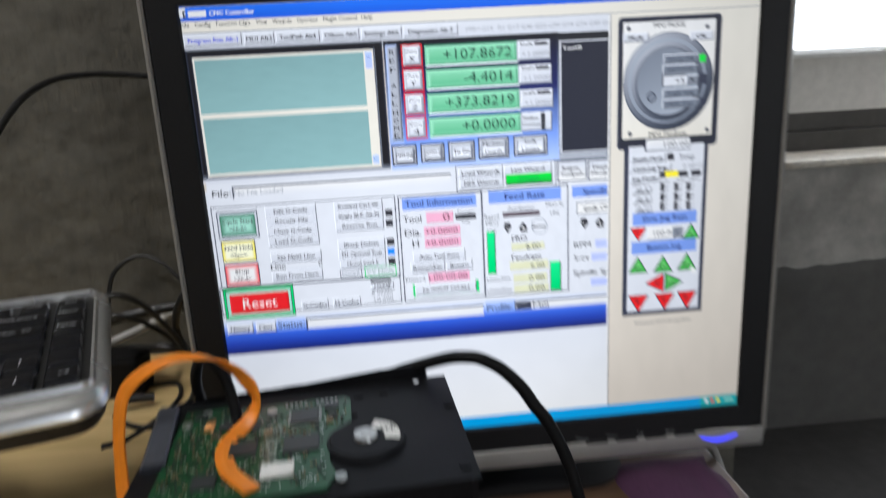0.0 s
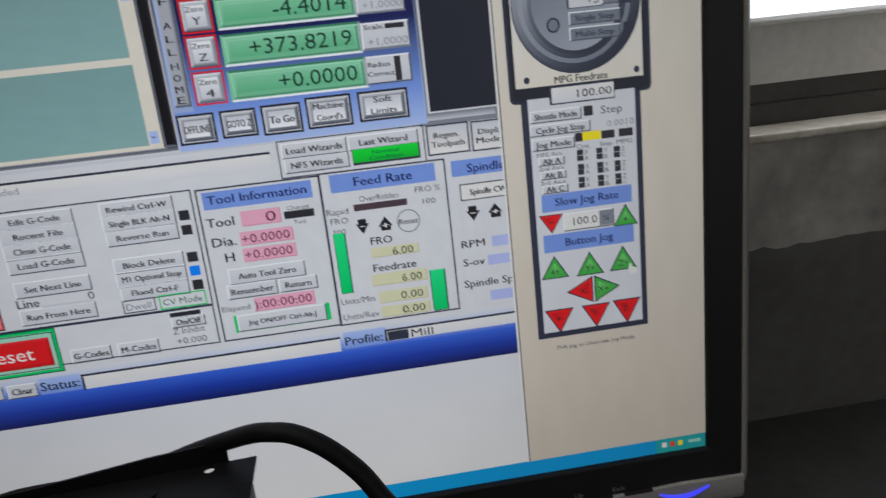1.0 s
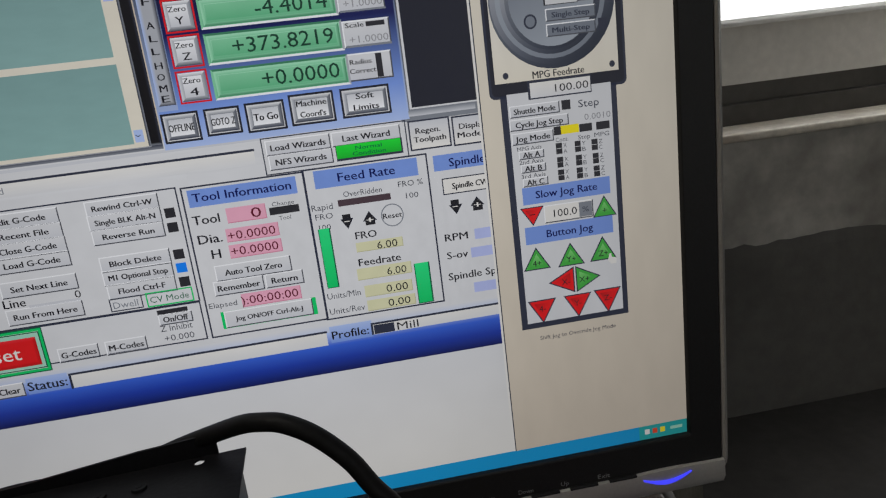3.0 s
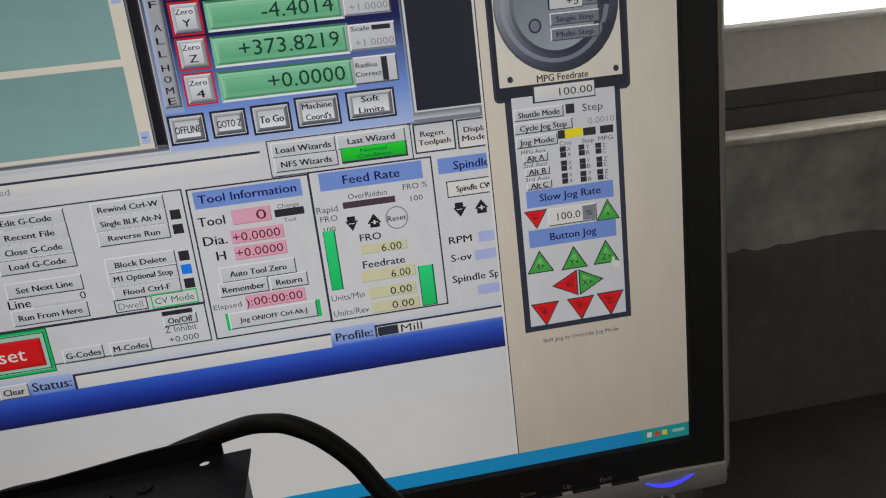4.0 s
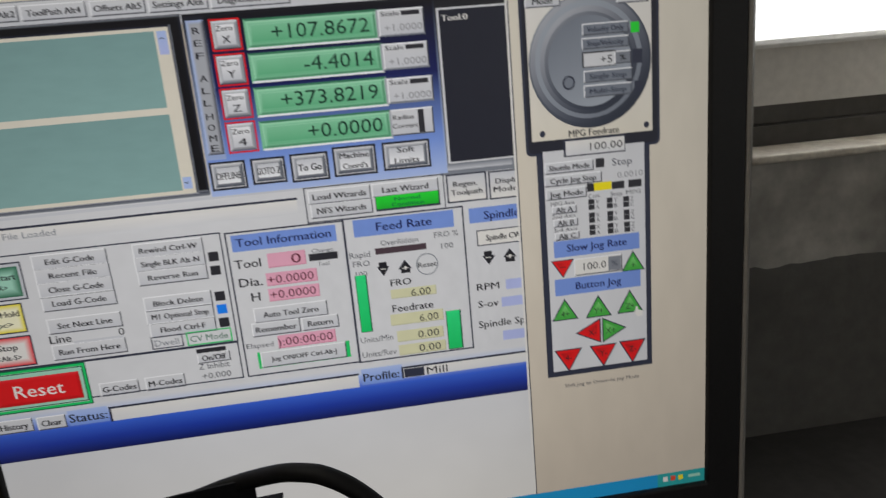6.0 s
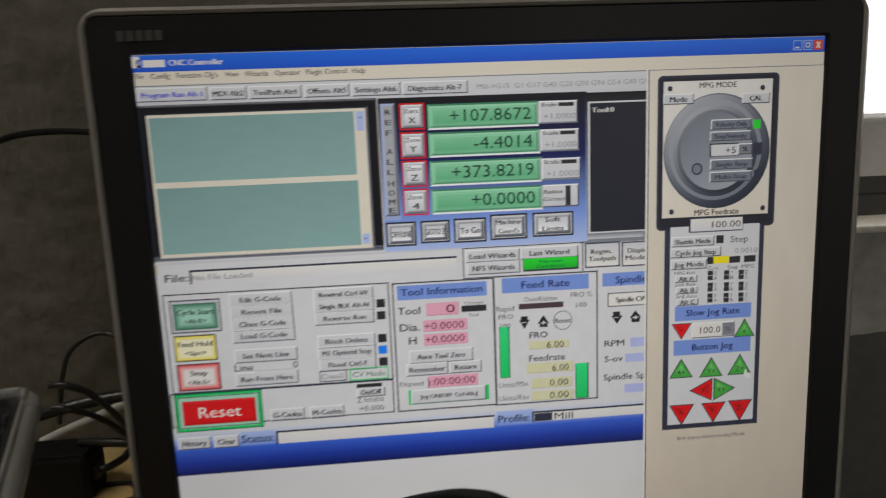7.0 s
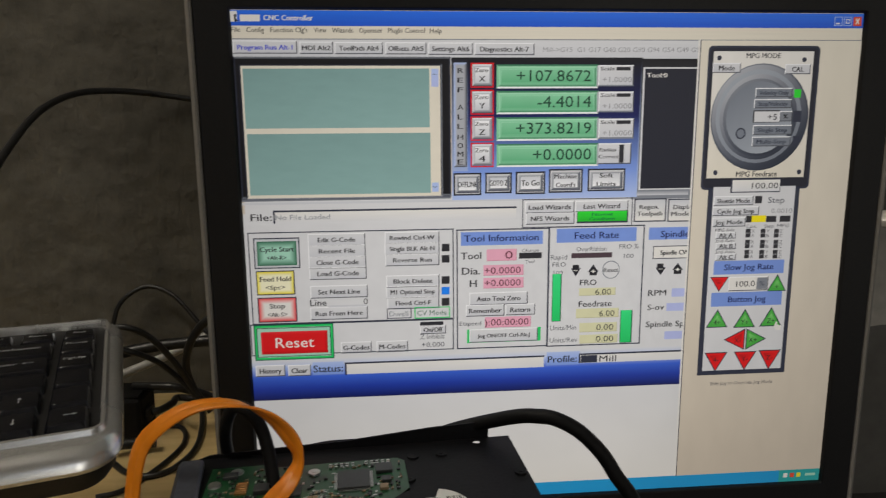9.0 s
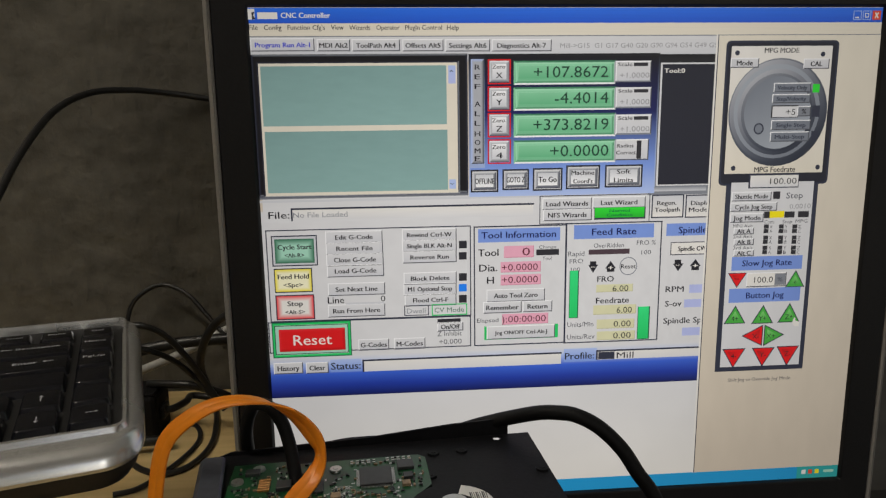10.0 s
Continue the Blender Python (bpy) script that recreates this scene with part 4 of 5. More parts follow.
pic.text("100", 171.4, 138.4, 5.2, 2.6, "dgrey", 2.6, 0.0)
pic.tri(178.6, 136, 184.3, 140.7, "down", "ink", "ink", "", 3)
pic.rect(179.6, 134, 183.2, 137.4, "ink", None, 3)
pic.text("-", 181.4, 136.7, 2.3, 2.6, "white", 6, 0.05)
pic.tri(188.3, 134, 194.6, 138.4, "up", "ink", "ink", "", 3)
pic.rect(189.4, 137.2, 193.7, 140.3, "ink", None, 3)
pic.text("+", 191.5, 137.9, 2.9, 2.9, "white", 6, 0.04)
pic.disc(201.7, 137.3, 5.1, 5.2, "mid", None, 3)
pic.disc(201.7, 137.3, 4.6, 4.7, "panel", None, 4)
pic.text("Reset", 201.7, 137.3, 8.5, 2.6, "ink", 6, 0.006)
pic.text("FRO", 188.8, 144.2, 9.5, 3.4, "ink", 5, 0.006)
pic.rect(183.6, 147.6, 204.8, 152.0, "yell", None, 3)
pic.bevel(183.6, 147.6, 204.8, 152.0, 0.55, "yell", "straw", "straw", "yell", 3.4, "yell")
pic.text("6.00", 197.6, 149.9, 9.2, 3.6, "ink", 5, 0.0)
pic.text("Feedrate", 193.2, 156.7, 19.1, 3.6, "ink", 5, 0.006)
pic.rect(182.2, 159.6, 207.1, 165.1, "yell", None, 3)
pic.bevel(182.2, 159.6, 207.1, 165.1, 0.55, "yell", "straw", "straw", "yell", 3.4, "yell")
pic.text("6.00", 200.2, 162.6, 8.9, 3.7, "ink", 5, 0.0)
pic.text("Units/Min", 174.9, 170.3, 15.1, 3, "dgrey", 5, 0.0)
pic.rect(184.4, 168, 206.4, 173.5, "yell", None, 3)
pic.bevel(184.4, 168, 206.4, 173.5, 0.55, "yell", "straw", "straw", "yell", 3.4, "yell")
pic.text("0.00", 199.3, 170.7, 10, 3.7, "ink", 5, 0.0)
pic.text("Units/Rev", 175.3, 177.6, 16.1, 3, "dgrey", 5, 0.0)
pic.rect(184.6, 175.1, 207, 180.3, "yell", None, 3)
pic.bevel(184.6, 175.1, 207, 180.3, 0.55, "yell", "straw", "straw", "yell", 3.4, "yell")
pic.text("0.00", 199.4, 177.6, 10.3, 3.7, "ink", 5, 0.0)
pic.rect(168.1, 139.0, 173.5, 166.6, "cyc", None, 2.8)
pic.rect(168.4, 139.0, 172.9, 166.3, "bar2", "bar", 3)
pic.rect(208.2, 161.2, 215.4, 180.6, "cyc", None, 2.5)
pic.rect(208.6, 161.2, 214.7, 180.2, "bar2", "bar", 3)
pic.build("feed_panel", screen)
pic = Picture()
pic.rect(219, 112.9, 254, 184.1, "panel", None, 0.9)
pic.rect(222.9, 113.7, 247.5, 120.7, "head", None, 3)
pic.text("Spindle", 238.1, 117.4, 16.4, 3.9, "navy", 5, 0.006)
pic.border(225.7, 124.3, 250.8, 131.8, 0.5, "slate", 3)
pic.rect(226, 124.7, 246.8, 131.4, "white", None, 2)
pic.text("Spindle CW", 238.4, 128.1, 16.5, 2.8, "ink", 5, 0.011)
pic.tri(227.6, 136.7, 233.8, 141.2, "down", "ink", "ink", "", 3)
pic.rect(228.5, 134.5, 232.3, 137.8, "ink", None, 3)
pic.text("-", 230.4, 137.1, 2.3, 2.6, "white", 6, 0.05)
pic.tri(237.4, 134.4, 243.9, 138.5, "up", "ink", "ink", "", 3)
pic.rect(238.5, 137.4, 243, 140.8, "ink", None, 3)
pic.text("+", 240.7, 138.1, 3, 3, "white", 6, 0.04)
pic.text("RPM", 229.3, 151.4, 10.6, 3.5, "ink", 5, 0.006)
pic.rect(237.9, 149.2, 246.8, 154.1, "lav", None, 3)
pic.text("S-ov", 228.9, 159.9, 9.7, 3.5, "ink", 5, 0.006)
pic.rect(235.3, 157.8, 247, 162.5, "lav", None, 3)
pic.text("Spindle Sp", 234.8, 170, 22.5, 3.6, "ink", 5, 0.006)
pic.rect(234.9, 174.6, 246.9, 179.4, "lav", None, 3)
pic.build("spindle_panel", screen)
pic = Picture()
pic.rect(0, 102, 245.8, 192, "panel", None, 0.7)
pic.rect(0, 183.5, 245.8, 190, "panel", "pale", 1.2)
pic.rect(0, 187.5, 245.8, 194.0, "pale", "azure", 1.3)
pic.rect(0, 194.0, 245.8, 200.5, "azure", "blue", 1.3)
pic.rect(0, 200.5, 245.8, 207.2, "blue", "navy", 1.3)
pic.button(1.8, 186.5, 17.9, 193.1, "History", 11.8, 3, "panel", 2, "ink", 0.011)
pic.button(19.5, 186.9, 32, 193.4, "Clear", 8.7, 3, "panel", 2, "ink", 0.011)
pic.rect(33, 185.8, 50.3, 193.2, "pale", "head", 2)
pic.text("Status:", 41.6, 189.5, 16.3, 4.3, "ink", 5, 0.006)
pic.rect(50.8, 186.5, 164.4, 187.5, "slate", None, 3)
pic.rect(50.8, 186.5, 51.8, 193.8, "slate", None, 3)
pic.rect(51.4, 186.9, 164.1, 193.5, "white", "panel", 2.5)
pic.rect(165.7, 184.8, 185.1, 192.7, "pale", "head", 2)
pic.text("Profile:", 174.9, 189, 16.9, 4.1, "ink", 5, 0.006)
pic.rect(184.6, 186.2, 246.6, 187.2, "slate", None, 3)
pic.rect(184.9, 186.6, 246, 192, "white", "panel", 2.5)
pic.rect(184.6, 186.2, 185.6, 192, "slate", None, 3)
pic.rect(185.9, 187.4, 195.4, 191.8, "slate", None, 5)
pic.text("Mill", 201.7, 189.6, 10, 3.9, "ink", 5, 0.0)
pic.build("status_bar", screen)
pic = Picture(7.0)
pic.rect(245.4, 12.2, 338, 265.6, "cream", "beige", 0.6)
pic.rect(245.4, 12.2, 246.4, 265.6, "white", None, 1.5)
pic.rect(246.4, 12.2, 246.9, 265.6, "slate", None, 2)
pic.rect(246.3, 12.2, 338, 12.6, "mid", None, 2)
pic.poly(rr(251.2, 15.3, 314.7, 93.1, 2.6), "slate", 2)
pic.poly(rr(252.4, 16.4, 313.6, 92.0, 2.2), "night", 2.3)
pic.rect(254.2, 18.2, 311.1, 86.6, "white", "cream", 3)
LX0, LX1 = 255.8, 309.6
pic.rect(LX0, 88, LX1, 202.3, "slate", None, 2)
pic.rect(LX0 + 3, 91.5, LX1 - 2.6, 199.6, "panel", "panel", 3)
pic.text("MPG MODE", 282.4, 20.4, 19.4, 2.8, "ink", 5, 0.006)
pic.button(254, 24.3, 269.9, 29.5, "Mode", 8.9, 2.7, "panel", 3.5, "ink", 0.011)
pic.disc(257.5, 21.7, 1.3, 1.3, "slate", None, 4)
pic.disc(305.8, 22.6, 1.3, 1.3, "slate", None, 4)
pic.disc(259.2, 83.5, 1.3, 1.4, "slate", None, 4)
pic.disc(308.2, 83.7, 1.3, 1.4, "slate", None, 4)
pic.disc(282.7, 53.6, 28.2, 29.1, "mid", "rimd", 3.2)
pic.disc(282.3, 53, 27.2, 27.8, "grey", "rimd", 3.4)
pic.disc(282, 53, 24.6, 25.4, "dial2", "dial", 3.6)
pic.disc(282, 53.3, 22.4, 23.2, "grey", "rimd", 3.8)
pic.disc(282, 53.6, 20.4, 21.1, "mid", "rimd", 3.9)
pic.disc(282.4, 53.6, 19.1, 19.6, "dial", "dial2", 4)
pic.disc(272.3, 62.1, 2.9, 3.1, "slate", None, 4.3)
pic.disc(272.3, 62.1, 2.1, 2.3, "dial", None, 4.6)
pic.button(295.1, 24.9, 309.8, 30.3, "CAL", 6.5, 2.7, "panel", 4.2, "ink", 0.011)
pic.button(279.2, 37.6, 300.5, 42.6, "Velocity Only", 16.8, 2.3, "dial", 4.5, "slate", 0.011)
pic.button(278.8, 43.6, 300.6, 48.5, "Step/Velocity", 16.8, 2.3, "dial", 4.5, "slate", 0.011)
pic.button(279.2, 57.6, 301.9, 62.9, "Single Step", 17, 2.3, "dial", 4.5, "slate", 0.011)
pic.button(279.1, 63.9, 301.6, 69.3, "Multi-Step", 17, 2.3, "dial", 4.5, "slate", 0.011)
pic.rect(301.5, 38.4, 305.4, 42.9, "lime2", None, 5)
pic.rect(278.8, 49.6, 294.3, 56.2, "ink", None, 4.4)
pic.rect(279.5, 50.2, 293.9, 55.9, "panel", None, 5)
pic.text("+5", 289.9, 53.1, 5.5, 3.4, "ink", 6, 0.0)
pic.button(293.7, 50.1, 301.4, 55.7, "%", 2.6, 2.5, "mid", 4.5, "ink", 0.011)
pic.rect(302.2, 49.9, 306.6, 56.1, "slate", None, 4.4)
pic.rect(302.8, 63.7, 306.8, 68.7, "slate", None, 4.4)
pic.text("MPG Feedrate", 283.2, 84.4, 23.7, 3.2, "ink", 5, 0.006)
pic.rect(268.6, 86.8, 297.9, 94.9, "slate", None, 4)
pic.rect(269.6, 87.8, 297.5, 94.3, "white", "panel", 4.5)
pic.text("100.00", 288.8, 91, 15.5, 3.5, "ink", 6, 0.0)
pic.button(259.4, 96.7, 282.5, 102, "Shuttle Mode", 19.1, 2.6, "panel", 4, "ink", 0.011)
pic.rect(283.5, 96.9, 287.6, 101.1, "led", None, 4)
pic.text("Step", 296.1, 99.2, 9.7, 3.5, "slate", 5, 0.0)
pic.button(258.9, 102.7, 286.3, 107.8, "Cycle Jog Step", 21.8, 2.6, "panel", 4, "ink", 0.011)
pic.text("0.0010", 299.9, 105.4, 12.4, 2.9, "faint", 5, 0.0)
pic.button(259.3, 108.8, 278.8, 114.1, "Jog Mode", 15.9, 2.6, "panel", 4, "ink", 0.011)
pic.rect(279, 108.1, 282.5, 111.9, "led", None, 4)
pic.rect(282.3, 108, 290.8, 111.8, "ledy", None, 4)
pic.rect(291, 108.4, 297, 111.9, "led", None, 4)
pic.rect(299, 108.4, 305.4, 111.9, "led", None, 4)
pic.text("Cont.", 282.5, 114, 6, 2.1, "dgrey", 5, 0.0)
pic.text("Step", 293, 114.1, 5.7, 2.1, "dgrey", 5, 0.0)
pic.text("MPG", 301.4, 114, 7.1, 2.1, "dgrey", 5, 0.0)
pic.rect(279.4, 115.5, 282.3, 117.9, "led", None, 4)
pic.text("X", 283.7, 116.8, 1.7, 2, "dgrey", 5, 0.0)
pic.rect(288.3, 115.7, 291.1, 118.1, "led", None, 4)
pic.text("Y", 292.6, 117, 1.7, 2, "dgrey", 5, 0.0)
pic.rect(296.3, 115.9, 299.2, 118.3, "led", None, 4)
pic.text("Z", 300.6, 117.2, 1.7, 2, "dgrey", 5, 0.0)
pic.rect(279.4, 118.1, 282.3, 120.5, "led", None, 4)
pic.text("A", 283.7, 119.4, 1.7, 2, "dgrey", 5, 0.0)
pic.rect(288.3, 118.3, 291.2, 120.7, "led", None, 4)
pic.text("B", 292.6, 119.6, 1.7, 2, "dgrey", 5, 0.0)
pic.rect(296.3, 118.5, 299.2, 120.9, "led", None, 4)
pic.text("C", 300.6, 119.8, 1.7, 2, "dgrey", 5, 0.0)
pic.rect(279.5, 121.9, 282.4, 124.2, "led", None, 4)
pic.text("X", 283.8, 123.1, 1.7, 2, "dgrey", 5, 0.0)
pic.rect(288.4, 122.1, 291.3, 124.4, "led", None, 4)
pic.text("Y", 292.7, 123.3, 1.7, 2, "dgrey", 5, 0.0)
pic.rect(296.5, 122.3, 299.3, 124.6, "led", None, 4)
pic.text("Z", 300.8, 123.5, 1.7, 2, "dgrey", 5, 0.0)
pic.rect(279.5, 124.3, 282.3, 126.7, "led", None, 4)
pic.text("A", 283.8, 125.5, 1.7, 2, "dgrey", 5, 0.0)
pic.rect(288.4, 124.5, 291.3, 126.9, "led", None, 4)
pic.text("B", 292.7, 125.8, 1.7, 2, "dgrey", 5, 0.0)
pic.rect(296.5, 124.7, 299.3, 127.1, "led", None, 4)
pic.text("C", 300.8, 126, 1.7, 2, "dgrey", 5, 0.0)
pic.rect(279.5, 127.7, 282.4, 130.1, "led", None, 4)
pic.text("X", 283.8, 128.9, 1.7, 2, "dgrey", 5, 0.0)
pic.rect(288.4, 127.9, 291.3, 130.3, "led", None, 4)
pic.text("Y", 292.8, 129.2, 1.7, 2, "dgrey", 5, 0.0)
pic.rect(296.5, 128.1, 299.4, 130.5, "led", None, 4)
pic.text("Z", 300.9, 129.4, 1.7, 2, "dgrey", 5, 0.0)
pic.rect(279.5, 130.3, 282.4, 132.6, "led", None, 4)
pic.text("A", 283.8, 131.5, 1.7, 2, "dgrey", 5, 0.0)
pic.rect(288.4, 130.5, 291.3, 132.9, "led", None, 4)
pic.text("B", 292.8, 131.8, 1.7, 2, "dgrey", 5, 0.0)
pic.rect(296.6, 130.7, 299.5, 133.1, "led", None, 4)
pic.text("C", 300.9, 132, 1.7, 2, "dgrey", 5, 0.0)
pic.text("MPG Axis", 267, 115.9, 11.3, 1.9, "dgrey", 5, 0.0)
pic.button(261.8, 117, 273.7, 120.9, "Alt A", 8, 2.6, "panel", 4, "ink", 0.011)
pic.text("2nd Axis", 267.4, 122, 11.3, 2, "dgrey", 5, 0.0)
pic.button(262.2, 123.2, 274.1, 127.1, "Alt B", 8, 2.6, "panel", 4, "ink", 0.011)
pic.text("3rd Axis", 267.9, 128.5, 11.4, 2, "dgrey", 5, 0.0)
pic.button(262.6, 129.6, 274.6, 133.5, "Alt C", 8, 2.6, "panel", 4, "ink", 0.011)
pic.rect(261.9, 133.8, 303.9, 141.8, "head", None, 4)
pic.text("Slow Jog Rate", 282.8, 137.5, 29.4, 3.6, "navy", 6, 0.006)
pic.rect(261.5, 152.4, 304.2, 160.7, "head", None, 4)
pic.text("Button Jog", 283, 156.5, 22.5, 3.7, "navy", 6, 0.006)
pic.tri(260.1, 143.1, 271.4, 152, "down", "rtri", "red2", "", 4)
pic.text("-", 265.6, 146.1, 2.4, 2.7, "ink", 7, 0.04)
pic.button(271.3, 143.3, 295.1, 151.7, "", 0, 2.7, "white", 4, "ink", 0.011)
pic.rect(288.2, 144.1, 294.5, 151, "mid", None, 5.5)
pic.text("100.0", 281.5, 147.4, 11.2, 3.7, "ink", 6, 0.0)
pic.text("%", 291.3, 147.5, 3.1, 2.7, "slate", 7, 0.0)
pic.tri(294.7, 142.4, 306.4, 152.5, "up", "gtri", "gtri2", "+", 4)
pic.tri(259.3, 162.3, 272.5, 173.3, "up", "gtri", "gtri2", "4+", 4)
pic.tri(275.9, 162.5, 289.3, 173.8, "up", "gtri", "gtri2", "Y+", 4)
pic.tri(291.8, 161.8, 305.3, 173.6, "up", "gtri", "gtri2", "Z+", 4)
pic.tri(270.6, 174.4, 283.5, 187.4, "left", "rtri", "red2", "X-", 4)
pic.tri(284.2, 174.4, 296.6, 187.5, "right", "gtri", "gtri2", "X+", 4)
pic.tri(259.6, 188.4, 273.7, 200.4, "down", "rtri", "red2", "4-", 4)
pic.tri(277.4, 188.4, 291.4, 200.2, "down", "rtri", "red2", "Y-", 4)
pic.tri(292.5, 188, 306.4, 200.4, "down", "rtri", "red2", "Z-", 4)
pic.text("Shift Jog to Override Jog Mode", 283.4, 207.6, 38.4, 2.1, "slate", 5, 0.0)
CX, CY = 301.6, 170.8
pic.poly([(CX, CY), (CX + 0.8, CY), (CX + 1.0, CY + 1.8), (CX + 3.4, CY + 2.4), (CX + 3.2, CY + 5.2), (CX + 0.6, CY + 5.2), (CX - 1.0, CY + 3.2)], "white", 8)
pic.build("jog_panel", screen)

# ---- hard disk drive lying circuit side up, with its leads ----
M_CAST = mat("black_painted_casting", (0.006, 0.006, 0.0075), 0.5, grain=500, vary=0.25, bump=0.00008, stain=0.3, stain_scale=30, stain_col=(0.014, 0.014, 0.015))
M_PCB = mat("green_solder_mask", (0.004, 0.052, 0.016), 0.35, grain=140, vary=0.35, bump=0.00006, stain=0.5, stain_scale=90, stain_col=(0.012, 0.11, 0.04), coat=0.15)
M_CHIP = mat("chip_epoxy", (0.03, 0.032, 0.034), 0.45, grain=300, vary=0.15)
M_TIN = mat("tinned_metal", (0.55, 0.55, 0.53), 0.3, metal=0.9, grain=200, vary=0.15)
M_GOLD = mat("copper_coil", (0.45, 0.22, 0.08), 0.35, metal=0.8, grain=200)
M_CERAM = mat("ceramic_part", (0.24, 0.17, 0.10), 0.5, grain=200)
M_PLUG = mat("dark_blue_grey_plastic", (0.055, 0.06, 0.075), 0.45, grain=300, vary=0.15)
M_LABEL = mat("white_paper_label", (0.72, 0.72, 0.70), 0.55, grain=150, vary=0.05)
M_ORANGE = mat("orange_lead_jacket", (0.78, 0.235, 0.012), 0.4, grain=160, vary=0.08, bump=0.00008, stain=0.2, stain_scale=40, stain_col=(0.62, 0.18, 0.012))

M_CAST.node_tree.nodes["Principled BSDF"].inputs["Specular IOR Level"].default_value = 0.15
drive = thing("hard_disk_drive", P(-14, 231.3, -69.5), "bare black hard disk drive with green circuit board upward", "hard drive")
drive.rotation_euler = (0, 0, radians(4))
H = 26.0


def d(x, y, z=0.0):
    """Place on the drive: along its length, from its rear edge forward (negative), above its top face."""
    return Vector((x / 1000, y / 1000, (z + H) / 1000))


def dbox(bm, x0, y0, x1, y1, z0, z1, bevel=0.0, index=0, seg=1):
    return box(bm, d(x0, y0, z0), d(x1, y1, z1), bevel / 1000, seg, None, index)


bm = bmesh.new()
lo = [(4, -9), (143, -9), (146, -12), (146, -98), (143, -101.6), (4, -101.6), (1, -98), (1, -12)]
loft(bm, [[d(x, y, -H) for x, y in lo], [d(x, y, -0.7) for x, y in lo]], True, True)
part("casting", bm, M_CAST, drive)
# top plate with its ear and a round hole near the corner
bm = bmesh.new()
cells = [(0.5, -101.6, 124, -0.6), (124, -101.6, 137, -11), (137, -101.6, 147, -0.6)]
for x0, y0, x1, y1 in cells:
    dbox(bm, x0, y0, x1, y1, -0.7, 0.0)
n = 16
sq, hole = [], []
for k in range(n):
    a = 2 * math.pi * k / n
    cx, cy = math.cos(a), math.sin(a)
    g = max(abs(cx), abs(cy))
    sx, sy = cx / g, cy / g
    sq.append((130.5 + 6.5 * sx, -5.8 + 5.2 * sy))
    hole.append((130.6 + 1.9 * cx, -4.2 + 1.9 * cy))
loft(bm, [[d(x, y, -0.7) for x, y in sq], [d(x, y, 0) for x, y in sq], [d(x, y, 0) for x, y in hole], [d(x, y, -0.7) for x, y in hole]])
bmesh.ops.remove_doubles(bm, verts=bm.verts[:], dist=0.00005)
part("top_plate", bm, M_CAST, drive, "black top plate with a round hole")
# flange standing up along the rear edge, with a rounded end
bm = bmesh.new()
flap = [(2, -0.6), (137, -0.6), (137, 6.6), (136.4, 7.6), (135.2, 8.0), (110, 7.0), (70, 3.6), (8, 1.5)]
loft(bm, [[d(x, -0.6, z) for x, z in flap], [d(x, 0.4, z) for x, z in flap]], True, True)
part("rear_flange", bm, M_CAST, drive, "black sheet flange along the rear edge")
# motor: shallow round housing, bright hub, paper label
bm = bmesh.new()
tube(bm, d(100.5, -64, 0), (0, 0, 1), 0.0185, 0.0178, 0.0022, 40)
tube(bm, d(100.5, -64, 2.2), (0, 0, 1), 0.0165, 0.0160, 0.0006, 40)
motor = part("motor_housing", bm, M_CAST, drive, smooth=30)
bm = bmesh.new()
tube(bm, d(100.5, -62.5, 2.8), (0, 0, 1), 0.0058, 0.0054, 0.0012, 28)
tube(bm, d(100.5, -62.5, 4.0), (0, 0, 1), 0.0022, 0.0020, 0.0004, 16)
part("hub", bm, M_TIN, motor, "bright metal spindle hub", smooth=30)
bm = bmesh.new()
loops = [[], []]
for k in range(9):
    a = radians(-20 + 92 * k / 8)
    for q, r in zip(loops, (8.6, 15.6)):
        q.append(d(100.5 + r * math.cos(a) * 1.02, -63.5 + r * math.sin(a) * 0.95, 2.95))
loft(bm, loops, closed=False)
lab = part("label", bm, M_LABEL, motor, "white paper label with bar code")
bm = bmesh.new()
for k in range(9):
    dbox(bm, 107.6 + 0.8 * k, -60.2, 107.6 + 0.8 * k + (0.3 if k % 3 else 0.55), -55.6, 2.96, 3.02)
tagged(part("bar_code", bm, M_CHIP, motor), kind="stuff")
motor.location = (0.0005, 0.0015, 0)
# circuit board
bm = bmesh.new()
edge = [(8, -9), (30, -9), (33, -12), (88, -12), (91, -15), (91, -38), (84, -46), (81, -56), (81, -72), (84, -82), (80, -92), (12, -92), (8, -88)]
loft(bm, [[d(x, y, 0.1) for x, y in edge], [d(x, y, 1.5) for x, y in edge]], True, True)
pcb = part("circuit_board", bm, M_PCB, drive, "green circuit board full of small parts")
pcb.location = (0.0036, -0.0045, 0)
rng = random.Random(5)
TOP = 1.5


def comp(name, x0, y0, x1, y1, h, material, bevel=0.15):
    bm = bmesh.new()
    dbox(bm, x0, y0, x1, y1, TOP, TOP + h, bevel)
    return part(name, bm, material, pcb)


